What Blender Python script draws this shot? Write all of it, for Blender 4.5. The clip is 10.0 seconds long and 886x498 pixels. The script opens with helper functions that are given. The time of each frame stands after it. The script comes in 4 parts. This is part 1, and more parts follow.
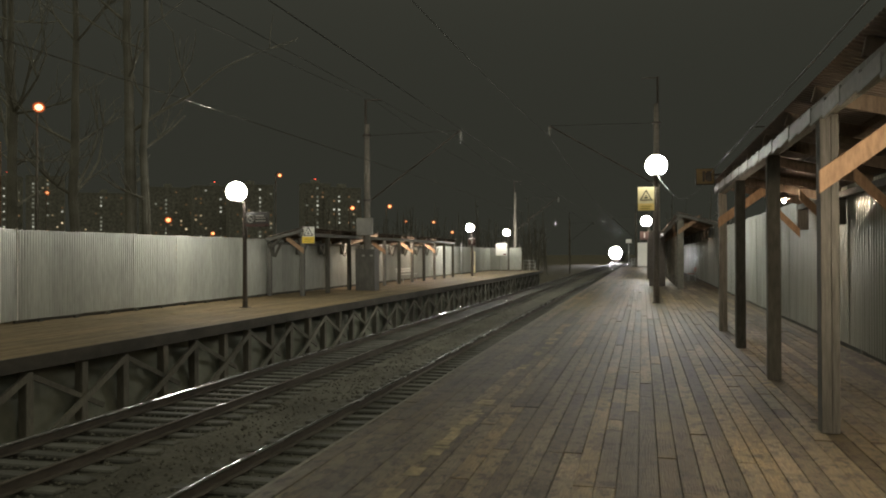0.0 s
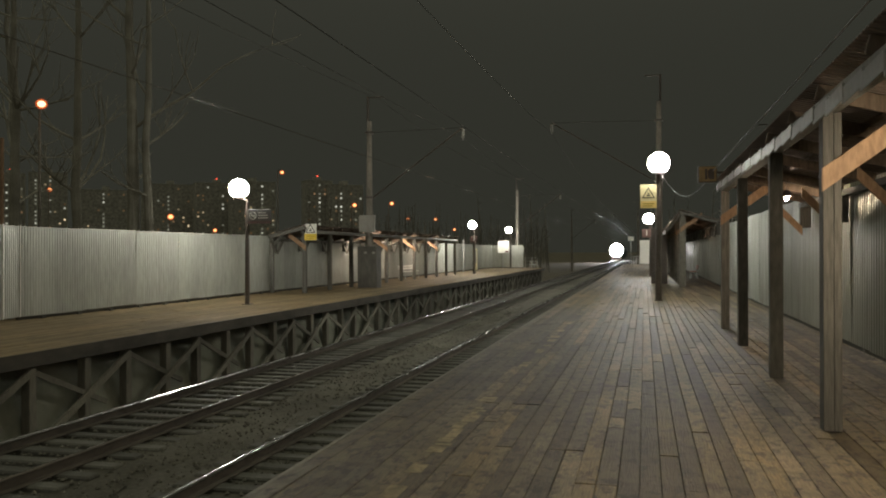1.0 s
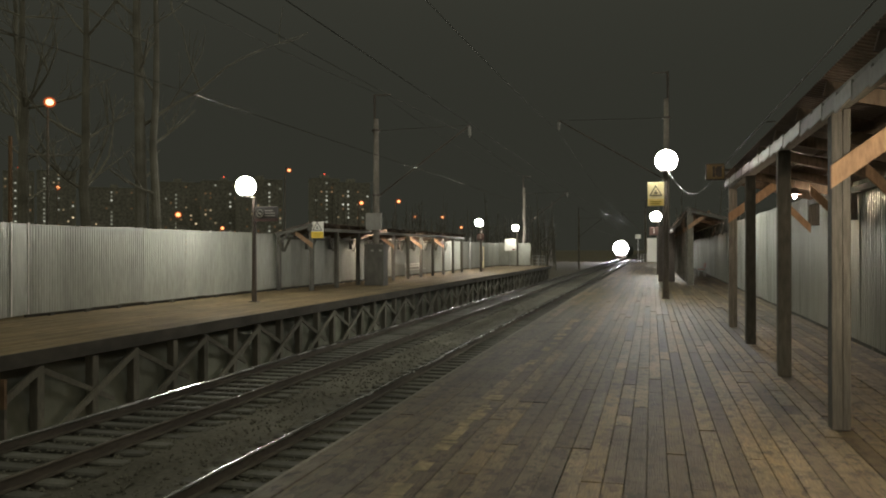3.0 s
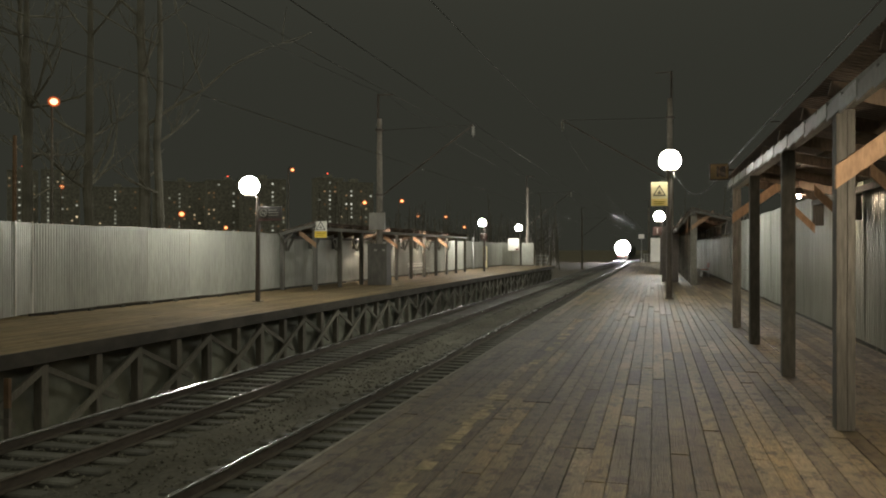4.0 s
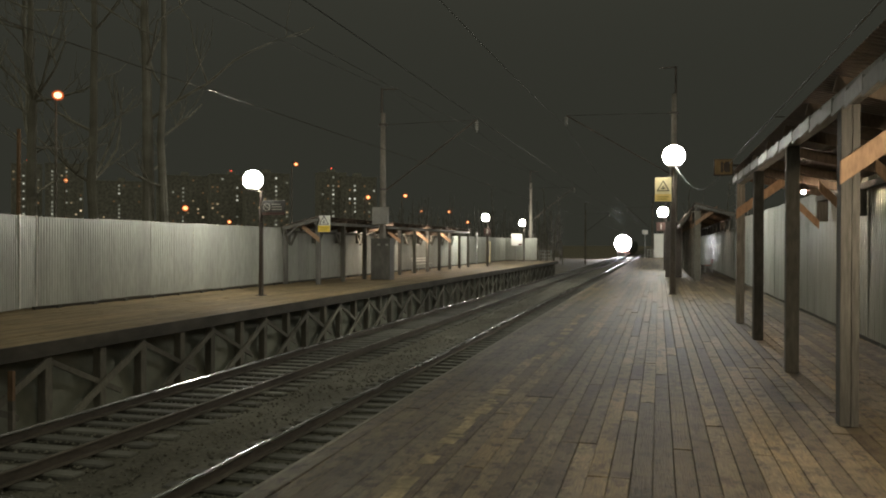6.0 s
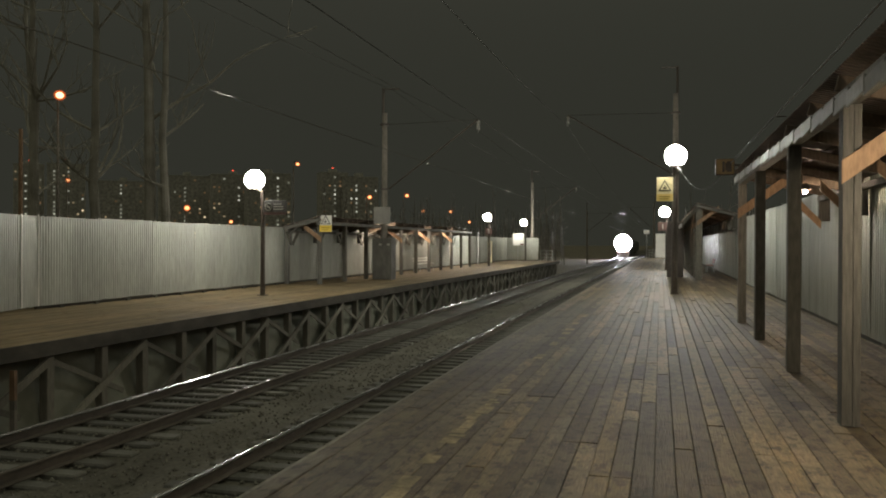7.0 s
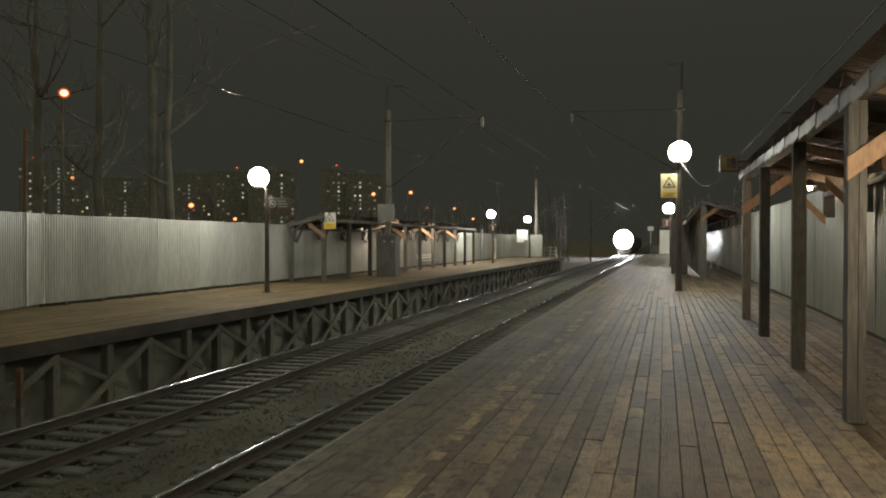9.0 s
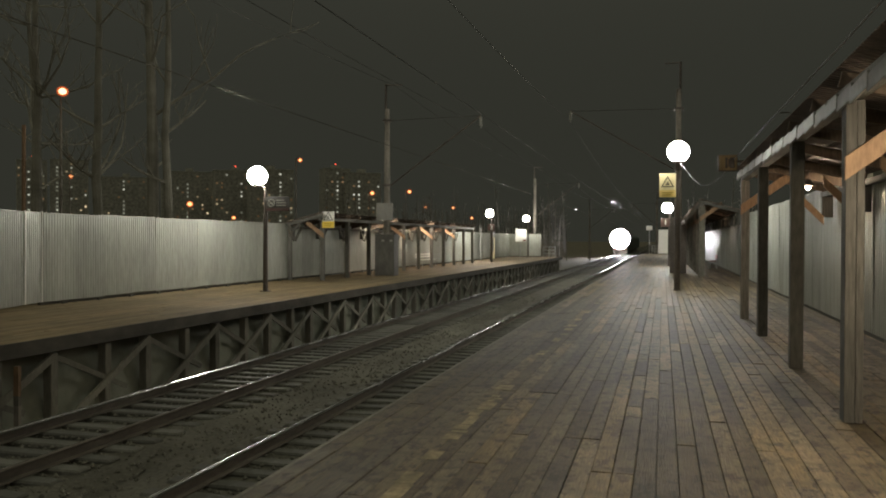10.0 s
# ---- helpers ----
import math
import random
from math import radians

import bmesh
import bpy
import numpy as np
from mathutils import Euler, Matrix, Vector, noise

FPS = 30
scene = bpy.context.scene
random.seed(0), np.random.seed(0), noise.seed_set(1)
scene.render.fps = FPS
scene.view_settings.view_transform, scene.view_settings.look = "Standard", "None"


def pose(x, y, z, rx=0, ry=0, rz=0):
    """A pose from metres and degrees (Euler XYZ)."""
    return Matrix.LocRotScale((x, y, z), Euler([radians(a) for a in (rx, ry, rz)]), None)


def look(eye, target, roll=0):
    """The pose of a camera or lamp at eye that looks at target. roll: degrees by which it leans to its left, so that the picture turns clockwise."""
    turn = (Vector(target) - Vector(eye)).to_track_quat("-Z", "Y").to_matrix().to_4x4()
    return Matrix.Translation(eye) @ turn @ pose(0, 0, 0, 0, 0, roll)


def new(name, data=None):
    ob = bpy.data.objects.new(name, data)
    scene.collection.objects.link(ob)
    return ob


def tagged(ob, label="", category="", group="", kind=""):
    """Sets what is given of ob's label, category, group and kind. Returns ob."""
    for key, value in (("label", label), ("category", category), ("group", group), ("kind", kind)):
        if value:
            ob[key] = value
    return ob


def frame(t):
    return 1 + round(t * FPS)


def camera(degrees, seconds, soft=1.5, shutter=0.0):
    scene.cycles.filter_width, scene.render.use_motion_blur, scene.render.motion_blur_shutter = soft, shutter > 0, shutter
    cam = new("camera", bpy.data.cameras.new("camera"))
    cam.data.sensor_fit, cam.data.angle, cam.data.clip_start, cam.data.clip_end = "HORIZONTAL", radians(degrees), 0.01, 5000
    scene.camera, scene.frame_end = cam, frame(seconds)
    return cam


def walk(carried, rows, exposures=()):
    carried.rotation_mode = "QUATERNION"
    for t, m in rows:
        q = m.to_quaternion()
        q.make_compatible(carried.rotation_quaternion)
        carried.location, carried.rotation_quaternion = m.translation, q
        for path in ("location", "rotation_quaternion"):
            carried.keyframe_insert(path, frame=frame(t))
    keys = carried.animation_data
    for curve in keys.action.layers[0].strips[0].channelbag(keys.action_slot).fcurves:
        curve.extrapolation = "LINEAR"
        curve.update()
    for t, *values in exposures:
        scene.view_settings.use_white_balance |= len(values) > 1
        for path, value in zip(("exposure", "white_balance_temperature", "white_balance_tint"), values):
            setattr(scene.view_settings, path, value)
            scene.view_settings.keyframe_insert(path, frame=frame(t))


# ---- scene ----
cam = camera(58.1, 10.0, soft=1.9)
PATH = [
    (0, (-0.045, -0.06, 1.74), (-0.53, 1.88, 1.754), -0.2),
    (0.5, (-0.039, -0.053, 1.742), (-0.525, 1.887, 1.756), -0.1),
    (1, (-0.047, -0.068, 1.743), (-0.537, 1.871, 1.75), -0.1),
    (1.5, (-0.043, -0.062, 1.732), (-0.538, 1.875, 1.738), -0.1),
    (2, (-0.043, -0.056, 1.739), (-0.543, 1.881, 1.743), -0.1),
    (2.5, (-0.042, -0.05, 1.74), (-0.545, 1.886, 1.742), -0.1),
    (4, (-0.052, -0.056, 1.739), (-0.566, 1.876, 1.74), -0.0),
    (4.5, (-0.047, -0.051, 1.739), (-0.562, 1.882, 1.736), 0.1),
    (5, (-0.049, -0.053, 1.734), (-0.564, 1.879, 1.729), 0.2),
    (5.5, (-0.054, -0.052, 1.734), (-0.573, 1.88, 1.723), 0.2),
    (7, (-0.05, -0.05, 1.73), (-0.576, 1.88, 1.718), 0.2),
    (7.5, (-0.053, -0.059, 1.73), (-0.581, 1.87, 1.718), 0.2),
    (8, (-0.051, -0.06, 1.733), (-0.58, 1.869, 1.718), 0.1),
    (8.5, (-0.055, -0.053, 1.731), (-0.587, 1.875, 1.713), 0.1),
    (9, (-0.057, -0.062, 1.736), (-0.592, 1.865, 1.716), 0.1),
    (9.5, (-0.053, -0.047, 1.73), (-0.587, 1.881, 1.707), 0.2),
    (10, (-0.049, -0.058, 1.734), (-0.581, 1.87, 1.712), 0.2),
]
walk(cam, [(t, look(eye, target, roll)) for t, eye, target, roll in PATH])

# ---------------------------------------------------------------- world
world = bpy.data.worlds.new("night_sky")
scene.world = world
world.use_nodes = True
wn = world.node_tree.nodes
# sky much brighter overhead, out of view, as added fill; even near the horizon
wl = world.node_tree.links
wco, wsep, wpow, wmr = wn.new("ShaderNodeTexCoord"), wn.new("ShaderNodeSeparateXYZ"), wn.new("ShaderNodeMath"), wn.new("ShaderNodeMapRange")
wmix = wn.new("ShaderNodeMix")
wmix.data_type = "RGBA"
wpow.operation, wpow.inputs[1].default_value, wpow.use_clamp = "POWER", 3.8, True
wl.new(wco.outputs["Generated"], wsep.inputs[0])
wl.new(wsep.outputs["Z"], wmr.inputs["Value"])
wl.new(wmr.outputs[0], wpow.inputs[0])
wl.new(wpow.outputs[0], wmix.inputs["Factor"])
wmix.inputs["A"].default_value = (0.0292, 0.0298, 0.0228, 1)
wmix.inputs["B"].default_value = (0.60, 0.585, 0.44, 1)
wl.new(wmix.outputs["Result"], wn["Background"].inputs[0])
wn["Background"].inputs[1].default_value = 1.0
scene.view_settings.exposure = 0.0

# headlight radius, enlarged to stand for its glare
GLARE_R = 2.0
RAIL_Z = -1.14          # rail head below the platform deck
NEAR_X, FAR_X = -4.78, -8.77   # track centres
EDGE_R, FENCE_R = -2.79, 3.55
EDGE_L = -10.47
POST_X = 1.71


# ---------------------------------------------------------------- materials
def mat(name, c1, c2, scale=(1, 1, 1), size=6.0, rough=0.8, metal=0.0, bump=0.3, vary="", amount=0.5,
        stain=0.35, stain_size=0.6, stain_scale=(1, 1, 1), spec=0.4, blotch=0.0, blotch_size=2.2, blotch_scale=(1, 1, 1), hue=0.0, joist=0.0):
    m = bpy.data.materials.new(name)
    m.use_nodes = True
    n, l = m.node_tree.nodes, m.node_tree.links
    b = n["Principled BSDF"]
    geo = n.new("ShaderNodeNewGeometry")
    mp = n.new("ShaderNodeMapping")
    mp.inputs["Scale"].default_value = scale
    l.new(geo.outputs["Position"], mp.inputs["Vector"])
    src = mp.outputs[0]
    rand = None
    if vary:
        if vary == "object":
            rand = n.new("ShaderNodeObjectInfo").outputs["Random"]
        else:
            rand = geo.outputs["Random Per Island"]
        sh = n.new("ShaderNodeVectorMath")
        sh.operation = "ADD"
        off = n.new("ShaderNodeMath")
        off.operation = "MULTIPLY"
        off.inputs[1].default_value = 37.0
        l.new(rand, off.inputs[0])
        l.new(mp.outputs[0], sh.inputs[0])
        l.new(off.outputs[0], sh.inputs[1])
        src = sh.outputs[0]
    tex = n.new("ShaderNodeTexNoise")
    tex.inputs["Scale"].default_value = size
    tex.inputs["Detail"].default_value = 7
    tex.inputs["Roughness"].default_value = 0.62
    l.new(src, tex.inputs["Vector"])
    ramp = n.new("ShaderNodeValToRGB")
    ramp.color_ramp.elements[0].position, ramp.color_ramp.elements[1].position = 0.34, 0.68
    ramp.color_ramp.elements[0].color, ramp.color_ramp.elements[1].color = (*c1, 1), (*c2, 1)
    l.new(tex.outputs[0], ramp.inputs[0])
    mp2 = n.new("ShaderNodeMapping")
    mp2.inputs["Scale"].default_value = stain_scale
    l.new(geo.outputs["Position"], mp2.inputs["Vector"])
    big = n.new("ShaderNodeTexNoise")
    big.inputs["Scale"].default_value = stain_size
    big.inputs["Detail"].default_value = 5
    l.new(mp2.outputs[0], big.inputs["Vector"])
    val = n.new("ShaderNodeMapRange")
    val.inputs["From Min"].default_value, val.inputs["From Max"].default_value = 0.3, 0.7
    val.inputs["To Min"].default_value, val.inputs["To Max"].default_value = 1 - stain, 1 + stain * 0.4
    l.new(big.outputs[0], val.inputs["Value"])
    fac = val.outputs[0]
    if rand is not None:
        rr = n.new("ShaderNodeMapRange")
        rr.inputs["To Min"].default_value, rr.inputs["To Max"].default_value = 1 - amount, 1 + amount * 0.6
        l.new(rand, rr.inputs["Value"])
        mul = n.new("ShaderNodeMath")
        mul.operation = "MULTIPLY"
        l.new(fac, mul.inputs[0])
        l.new(rr.outputs[0], mul.inputs[1])
        fac = mul.outputs[0]
    if blotch:
        mp3 = n.new("ShaderNodeMapping")
        mp3.inputs["Scale"].default_value = blotch_scale
        l.new(geo.outputs["Position"], mp3.inputs["Vector"])
        sh3 = n.new("ShaderNodeVectorMath")
        sh3.operation = "ADD"
        l.new(mp3.outputs[0], sh3.inputs[0])
        if rand is not None:
            l.new(off.outputs[0], sh3.inputs[1])
        spot = n.new("ShaderNodeTexNoise")
        spot.inputs["Scale"].default_value = blotch_size
        spot.inputs["Detail"].default_value = 6
        spot.inputs["Roughness"].default_value = 0.7
        l.new(sh3.outputs[0], spot.inputs["Vector"])
        cut = n.new("ShaderNodeMapRange")
        cut.inputs["From Min"].default_value, cut.inputs["From Max"].default_value = 0.50, 0.60
        cut.inputs["To Min"].default_value, cut.inputs["To Max"].default_value = 1.0, 1.0 - blotch
        l.new(spot.outputs[0], cut.inputs["Value"])
        mul2 = n.new("ShaderNodeMath")
        mul2.operation = "MULTIPLY"
        l.new(fac, mul2.inputs[0])
        l.new(cut.outputs[0], mul2.inputs[1])
        fac = mul2.outputs[0]
    if joist:
        sx = n.new("ShaderNodeSeparateXYZ")
        l.new(geo.outputs["Position"], sx.inputs[0])
        ph = n.new("ShaderNodeMath")
        ph.operation, ph.inputs[1].default_value = "MULTIPLY", math.tau / 0.62
        l.new(sx.outputs["Y"], ph.inputs[0])
        wob = n.new("ShaderNodeMath")
        wob.operation, wob.inputs[1].default_value = "MULTIPLY_ADD", 5.0
        l.new(big.outputs[0], wob.inputs[0])
        l.new(ph.outputs[0], wob.inputs[2])
        sn = n.new("ShaderNodeMath")
        sn.operation = "SINE"
        l.new(wob.outputs[0], sn.inputs[0])
        bar = n.new("ShaderNodeMath")
        bar.operation = "MULTIPLY"
        l.new(sn.outputs[0], bar.inputs[0])
        l.new(tex.outputs[0], bar.inputs[1])
        jm = n.new("ShaderNodeMapRange")
        jm.inputs["From Min"].default_value, jm.inputs["From Max"].default_value = 0.42, 0.60
        jm.inputs["To Min"].default_value, jm.inputs["To Max"].default_value = 1.0, 1.0 - joist
        l.new(bar.outputs[0], jm.inputs["Value"])
        mj = n.new("ShaderNodeMath")
        mj.operation = "MULTIPLY"
        l.new(fac, mj.inputs[0])
        l.new(jm.outputs[0], mj.inputs[1])
        fac = mj.outputs[0]
    hsv = n.new("ShaderNodeHueSaturation")
    if hue and rand is not None:
        frac = n.new("ShaderNodeMath")
        frac.operation = "FRACT"
        l.new(off.outputs[0], frac.inputs[0])
        sat = n.new("ShaderNodeMapRange")
        sat.inputs["To Min"].default_value, sat.inputs["To Max"].default_value = 1 - hue, 1 + hue
        l.new(frac.outputs[0], sat.inputs["Value"])
        l.new(sat.outputs[0], hsv.inputs["Saturation"])
    l.new(ramp.outputs[0], hsv.inputs["Color"])
    l.new(fac, hsv.inputs["Value"])
    l.new(hsv.outputs[0], b.inputs["Base Color"])
    rmap = n.new("ShaderNodeMapRange")
    rmap.inputs["To Min"].default_value, rmap.inputs["To Max"].default_value = max(0.05, rough - 0.12), min(1, rough + 0.12)
    l.new(tex.outputs[0], rmap.inputs["Value"])
    l.new(rmap.outputs[0], b.inputs["Roughness"])
    b.inputs["Metallic"].default_value = metal
    b.inputs["Specular IOR Level"].default_value = spec
    if bump:
        bp = n.new("ShaderNodeBump")
        bp.inputs["Strength"].default_value = bump
        bp.inputs["Distance"].default_value = 0.01
        l.new(tex.outputs[0], bp.inputs["Height"])
        l.new(bp.outputs[0], b.inputs["Normal"])
    return m


def glow(name, colour, strength):
    m = bpy.data.materials.new(name)
    m.use_nodes = True
    b = m.node_tree.nodes["Principled BSDF"]
    b.inputs["Base Color"].default_value = (*[c * 0.8 for c in colour], 1)
    b.inputs["Emission Color"].default_value = (*colour, 1)
    b.inputs["Emission Strength"].default_value = strength
    return m


WEAR = dict(stain=0.40, stain_size=1.1, stain_scale=(1, 0.7, 1), blotch=0.68, blotch_size=4.6, blotch_scale=(2.0, 1.1, 1), hue=0.17, spec=0.45, joist=0.45)
M_PLANK = mat("weathered_deck_board", (0.088, 0.068, 0.0385), (0.238, 0.186, 0.107), (13, 1.0, 13), 5.0, 0.66, vary="object", amount=0.58, bump=0.9, **WEAR)
# edge boards: grime and light falloff both put into a darker colour
M_PLANK_EDGE = mat("darkened_edge_board", (0.068, 0.055, 0.035), (0.165, 0.134, 0.086), (13, 1.0, 13), 5.0, 0.64, vary="object", amount=0.36, bump=0.9, **WEAR)
M_PLANK_FAR = mat("weathered_deck_board_far", (0.088, 0.068, 0.0385), (0.238, 0.186, 0.107), (13, 1.0, 13), 5.0, 0.58, vary="island", amount=0.55, bump=0.6, **WEAR)
M_DECK_L = mat("sandy_deck", (0.14, 0.10, 0.045), (0.25, 0.185, 0.095), (3, 0.6, 3), 4.0, 0.85, vary="island", amount=0.25, stain=0.3, stain_size=0.5)
M_DECK_LB = mat("sandy_deck_board", (0.14, 0.10, 0.045), (0.25, 0.185, 0.095), (3, 0.6, 3), 4.0, 0.85, vary="object", amount=0.25, stain=0.3, stain_size=0.5)
M_POST = mat("grey_timber", (0.10, 0.097, 0.083), (0.21, 0.203, 0.176), (10, 10, 0.8), 4.0, 0.8, vary="object", amount=0.35, bump=0.5)
M_BRACE = mat("orange_timber", (0.23, 0.145, 0.083), (0.40, 0.262, 0.155), (3, 3, 0.8), 6.0, 0.75, vary="object", amount=0.3, bump=0.4)
M_TRESTLE = mat("grey_trestle_timber", (0.15, 0.143, 0.114), (0.22, 0.21, 0.168), (4, 4, 1), 5.0, 0.85, vary="object", amount=0.25, bump=0.5)
M_DARKWOOD = mat("dark_trestle_timber", (0.105, 0.10, 0.08), (0.19, 0.18, 0.145), (4, 4, 1), 5.0, 0.85, vary="object", amount=0.4, bump=0.5)
M_SHEET = mat("galvanised_profiled_sheet", (0.30, 0.307, 0.263), (0.405, 0.413, 0.36), (2, 2, 0.4), 5.0, 0.42, 0.35, bump=0.05, vary="object", amount=0.12, stain=0.18, stain_size=0.8, stain_scale=(1, 1, 0.3))
M_SHEET_R = mat("galvanised_profiled_sheet_bright", (0.27, 0.285, 0.243), (0.39, 0.41, 0.355), (1.5, 1.5, 0.10), 5.0, 0.40, 0.38, bump=0.5, vary="object", amount=0.12, stain=0.18, stain_size=0.8, stain_scale=(1, 1, 0.3))
M_ROOF = mat("roofing_sheet", (0.15, 0.12, 0.098), (0.24, 0.19, 0.155), (2, 2, 2), 5.0, 0.6, 0.1, bump=0.1, vary="object", amount=0.2)
M_BALLAST = mat("dirty_ballast", (0.090, 0.087, 0.069), (0.165, 0.159, 0.127), (1, 1, 1), 14.0, 0.95, bump=1.0, stain=0.4, stain_size=0.4, spec=0.1)
M_SLEEPER = mat("grey_sleeper", (0.078, 0.078, 0.064), (0.125, 0.124, 0.102), (2, 2, 2), 8.0, 0.85, vary="object", amount=0.3)
M_SLEEPER_FAR = mat("grey_sleeper_far", (0.078, 0.078, 0.064), (0.125, 0.124, 0.102), (2, 2, 2), 8.0, 0.85, vary="island", amount=0.3)
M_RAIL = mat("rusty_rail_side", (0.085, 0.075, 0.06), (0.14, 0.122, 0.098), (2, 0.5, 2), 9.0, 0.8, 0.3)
M_RAILTOP = mat("polished_rail_head", (0.55, 0.54, 0.52), (0.68, 0.67, 0.65), (20, 0.3, 1), 3.0, 0.26, 1.0, bump=0.01, stain=0.1)
M_CONCRETE = mat("grey_concrete", (0.20, 0.182, 0.15), (0.31, 0.28, 0.235), (1, 1, 0.5), 9.0, 0.88, bump=0.3)
M_STEEL = mat("brown_painted_steel", (0.085, 0.072, 0.06), (0.145, 0.122, 0.10), (2, 2, 2), 8.0, 0.55, 0.3, bump=0.1)
M_CABINET = mat("grey_painted_cabinet", (0.095, 0.09, 0.075), (0.15, 0.142, 0.12), (1, 1, 0.4), 6.0, 0.6, bump=0.1)
M_BOXGREY = mat("light_grey_enclosure", (0.34, 0.33, 0.29), (0.44, 0.43, 0.38), (1, 1, 0.5), 6.0, 0.6, bump=0.1)
M_FASCIA = mat("weathered_tin_fascia", (0.19, 0.188, 0.17), (0.29, 0.285, 0.258), (2, 2, 2), 6.0, 0.55, 0.2, vary="object", amount=0.25, bump=0.15)
M_WHITE = mat("white_sign_paint", (0.70, 0.69, 0.62), (0.80, 0.79, 0.72), (1, 1, 1), 6.0, 0.45, bump=0.02, stain=0.1)
M_YELLOW = mat("yellow_sign_paint", (0.72, 0.50, 0.05), (0.80, 0.60, 0.09), (1, 1, 1), 6.0, 0.45, bump=0.02, stain=0.1)
# lamp post sign: its overexposed look is put into these paler yellows
M_YELLOWPALE = mat("pale_yellow_sign_paint", (0.76, 0.66, 0.36), (0.82, 0.73, 0.44), (1, 1, 1), 6.0, 0.45, bump=0.02, stain=0.1)
M_YELLOWMID = mat("mid_yellow_sign_paint", (0.76, 0.56, 0.18), (0.82, 0.64, 0.24), (1, 1, 1), 6.0, 0.45, bump=0.02, stain=0.1)
M_BLACK = mat("black_paint", (0.015, 0.015, 0.015), (0.03, 0.03, 0.03), size=8.0, rough=0.5, bump=0.02)
M_GREYSIGN = mat("dark_grey_sign_paint", (0.055, 0.052, 0.047), (0.085, 0.08, 0.072), size=8.0, rough=0.5, bump=0.02)
M_REDSIGN = mat("dark_red_paint", (0.16, 0.03, 0.02), (0.24, 0.05, 0.035), size=8.0, rough=0.5, bump=0.02)
M_BROWNSIGN = mat("brown_sign_paint", (0.075, 0.042, 0.034), (0.11, 0.064, 0.052), size=8.0, rough=0.55, bump=0.02)
M_REDBENCH = mat("red_bench_paint", (0.30, 0.075, 0.05), (0.40, 0.11, 0.075), size=8.0, rough=0.5, bump=0.02)
M_CLOCK = mat("amber_display_face", (0.36, 0.25, 0.11), (0.46, 0.33, 0.16), size=8.0, rough=0.4, bump=0.02)
M_WIRE = mat("dull_copper_wire", (0.055, 0.052, 0.045), (0.09, 0.085, 0.072), size=20, rough=0.85, bump=0.0, spec=0.1)
M_CONTACT = mat("worn_contact_wire", (0.20, 0.18, 0.16), (0.28, 0.25, 0.22), size=20, rough=0.03, metal=1.0, bump=0.0)
M_CABLE = mat("grey_cable", (0.22, 0.22, 0.22), (0.32, 0.32, 0.32), size=20, rough=0.6, bump=0.0)
M_GALV = mat("galvanised_tube", (0.4, 0.4, 0.38), (0.55, 0.55, 0.52), size=10, rough=0.45, metal=0.7, bump=0.02)
M_WOODS = mat("woods_bark", (0.20, 0.19, 0.16), (0.30, 0.285, 0.24), size=3, rough=0.95, bump=0)
M_FACADE = mat("panel_facade", (0.44, 0.43, 0.375), (0.52, 0.505, 0.445), (0.3, 0.3, 0.3), 2.0, 0.9, bump=0.0)
M_CURTAIN = mat("curtained_window", (0.36, 0.35, 0.32), (0.46, 0.445, 0.41), size=2, rough=0.5, bump=0.0)
M_DARKGLASS = mat("dark_window", (0.012, 0.013, 0.014), (0.02, 0.02, 0.022), size=2, rough=0.15, bump=0.0)
M_BARK = mat("dark_bark", (0.27, 0.258, 0.21), (0.38, 0.36, 0.295), (3, 3, 0.6), 7.0, 0.95, bump=0.8)
M_BANK = mat("pale_backing_earth", (0.20, 0.208, 0.165), (0.26, 0.27, 0.213), (1, 1, 1), 3.0, 0.98, bump=0.6)
M_GROUND = mat("dry_grassy_earth", (0.115, 0.105, 0.08), (0.22, 0.2, 0.152), (1, 1, 1), 3.0, 0.98, bump=0.6, spec=0.05)
M_TRAIN = mat("dark_green_train_paint", (0.035, 0.05, 0.04), (0.06, 0.08, 0.065), (1, 1, 1), 4.0, 0.6, bump=0.02)
M_STRIPE = mat("worn_yellow_line", (0.15, 0.126, 0.078), (0.35, 0.295, 0.172), (1.4, 1.0, 1), 8.0, 0.8, bump=0.2, stain=0.45, stain_size=2.4)
M_DARKBOARD = mat("dark_board", (0.06, 0.056, 0.046), (0.105, 0.097, 0.08), (1, 0.4, 1), 4.0, 0.9, bump=0.3)
M_RAFTER = mat("brown_rafter", (0.12, 0.092, 0.066), (0.22, 0.17, 0.122), (4, 4, 1), 5.0, 0.9, vary="object", amount=0.4, bump=0.4)
M_SNOWCAP = mat("aluminium_flashing", (0.5, 0.5, 0.5), (0.65, 0.65, 0.65), size=6, rough=0.5, metal=0.4, bump=0.1)

G_LAMP = glow("lit_white_glare", (1.0, 0.97, 0.87), 600.0)
G_LAMP_R = glow("lit_white_glare_tall", (1.0, 0.97, 0.87), 265.0)
G_LAMP_B = glow("lit_white_glare_near", (1.0, 0.95, 0.83), 60.0)
G_LAMP_L = glow("lit_white_glare_dim", (1.0, 0.97, 0.87), 185.0)
G_TRAIN = glow("lit_headlight", (0.96, 0.945, 1.0), 280.0)
G_BUFFER = glow("lit_marker_light", (0.95, 0.93, 1.0), 10.0)


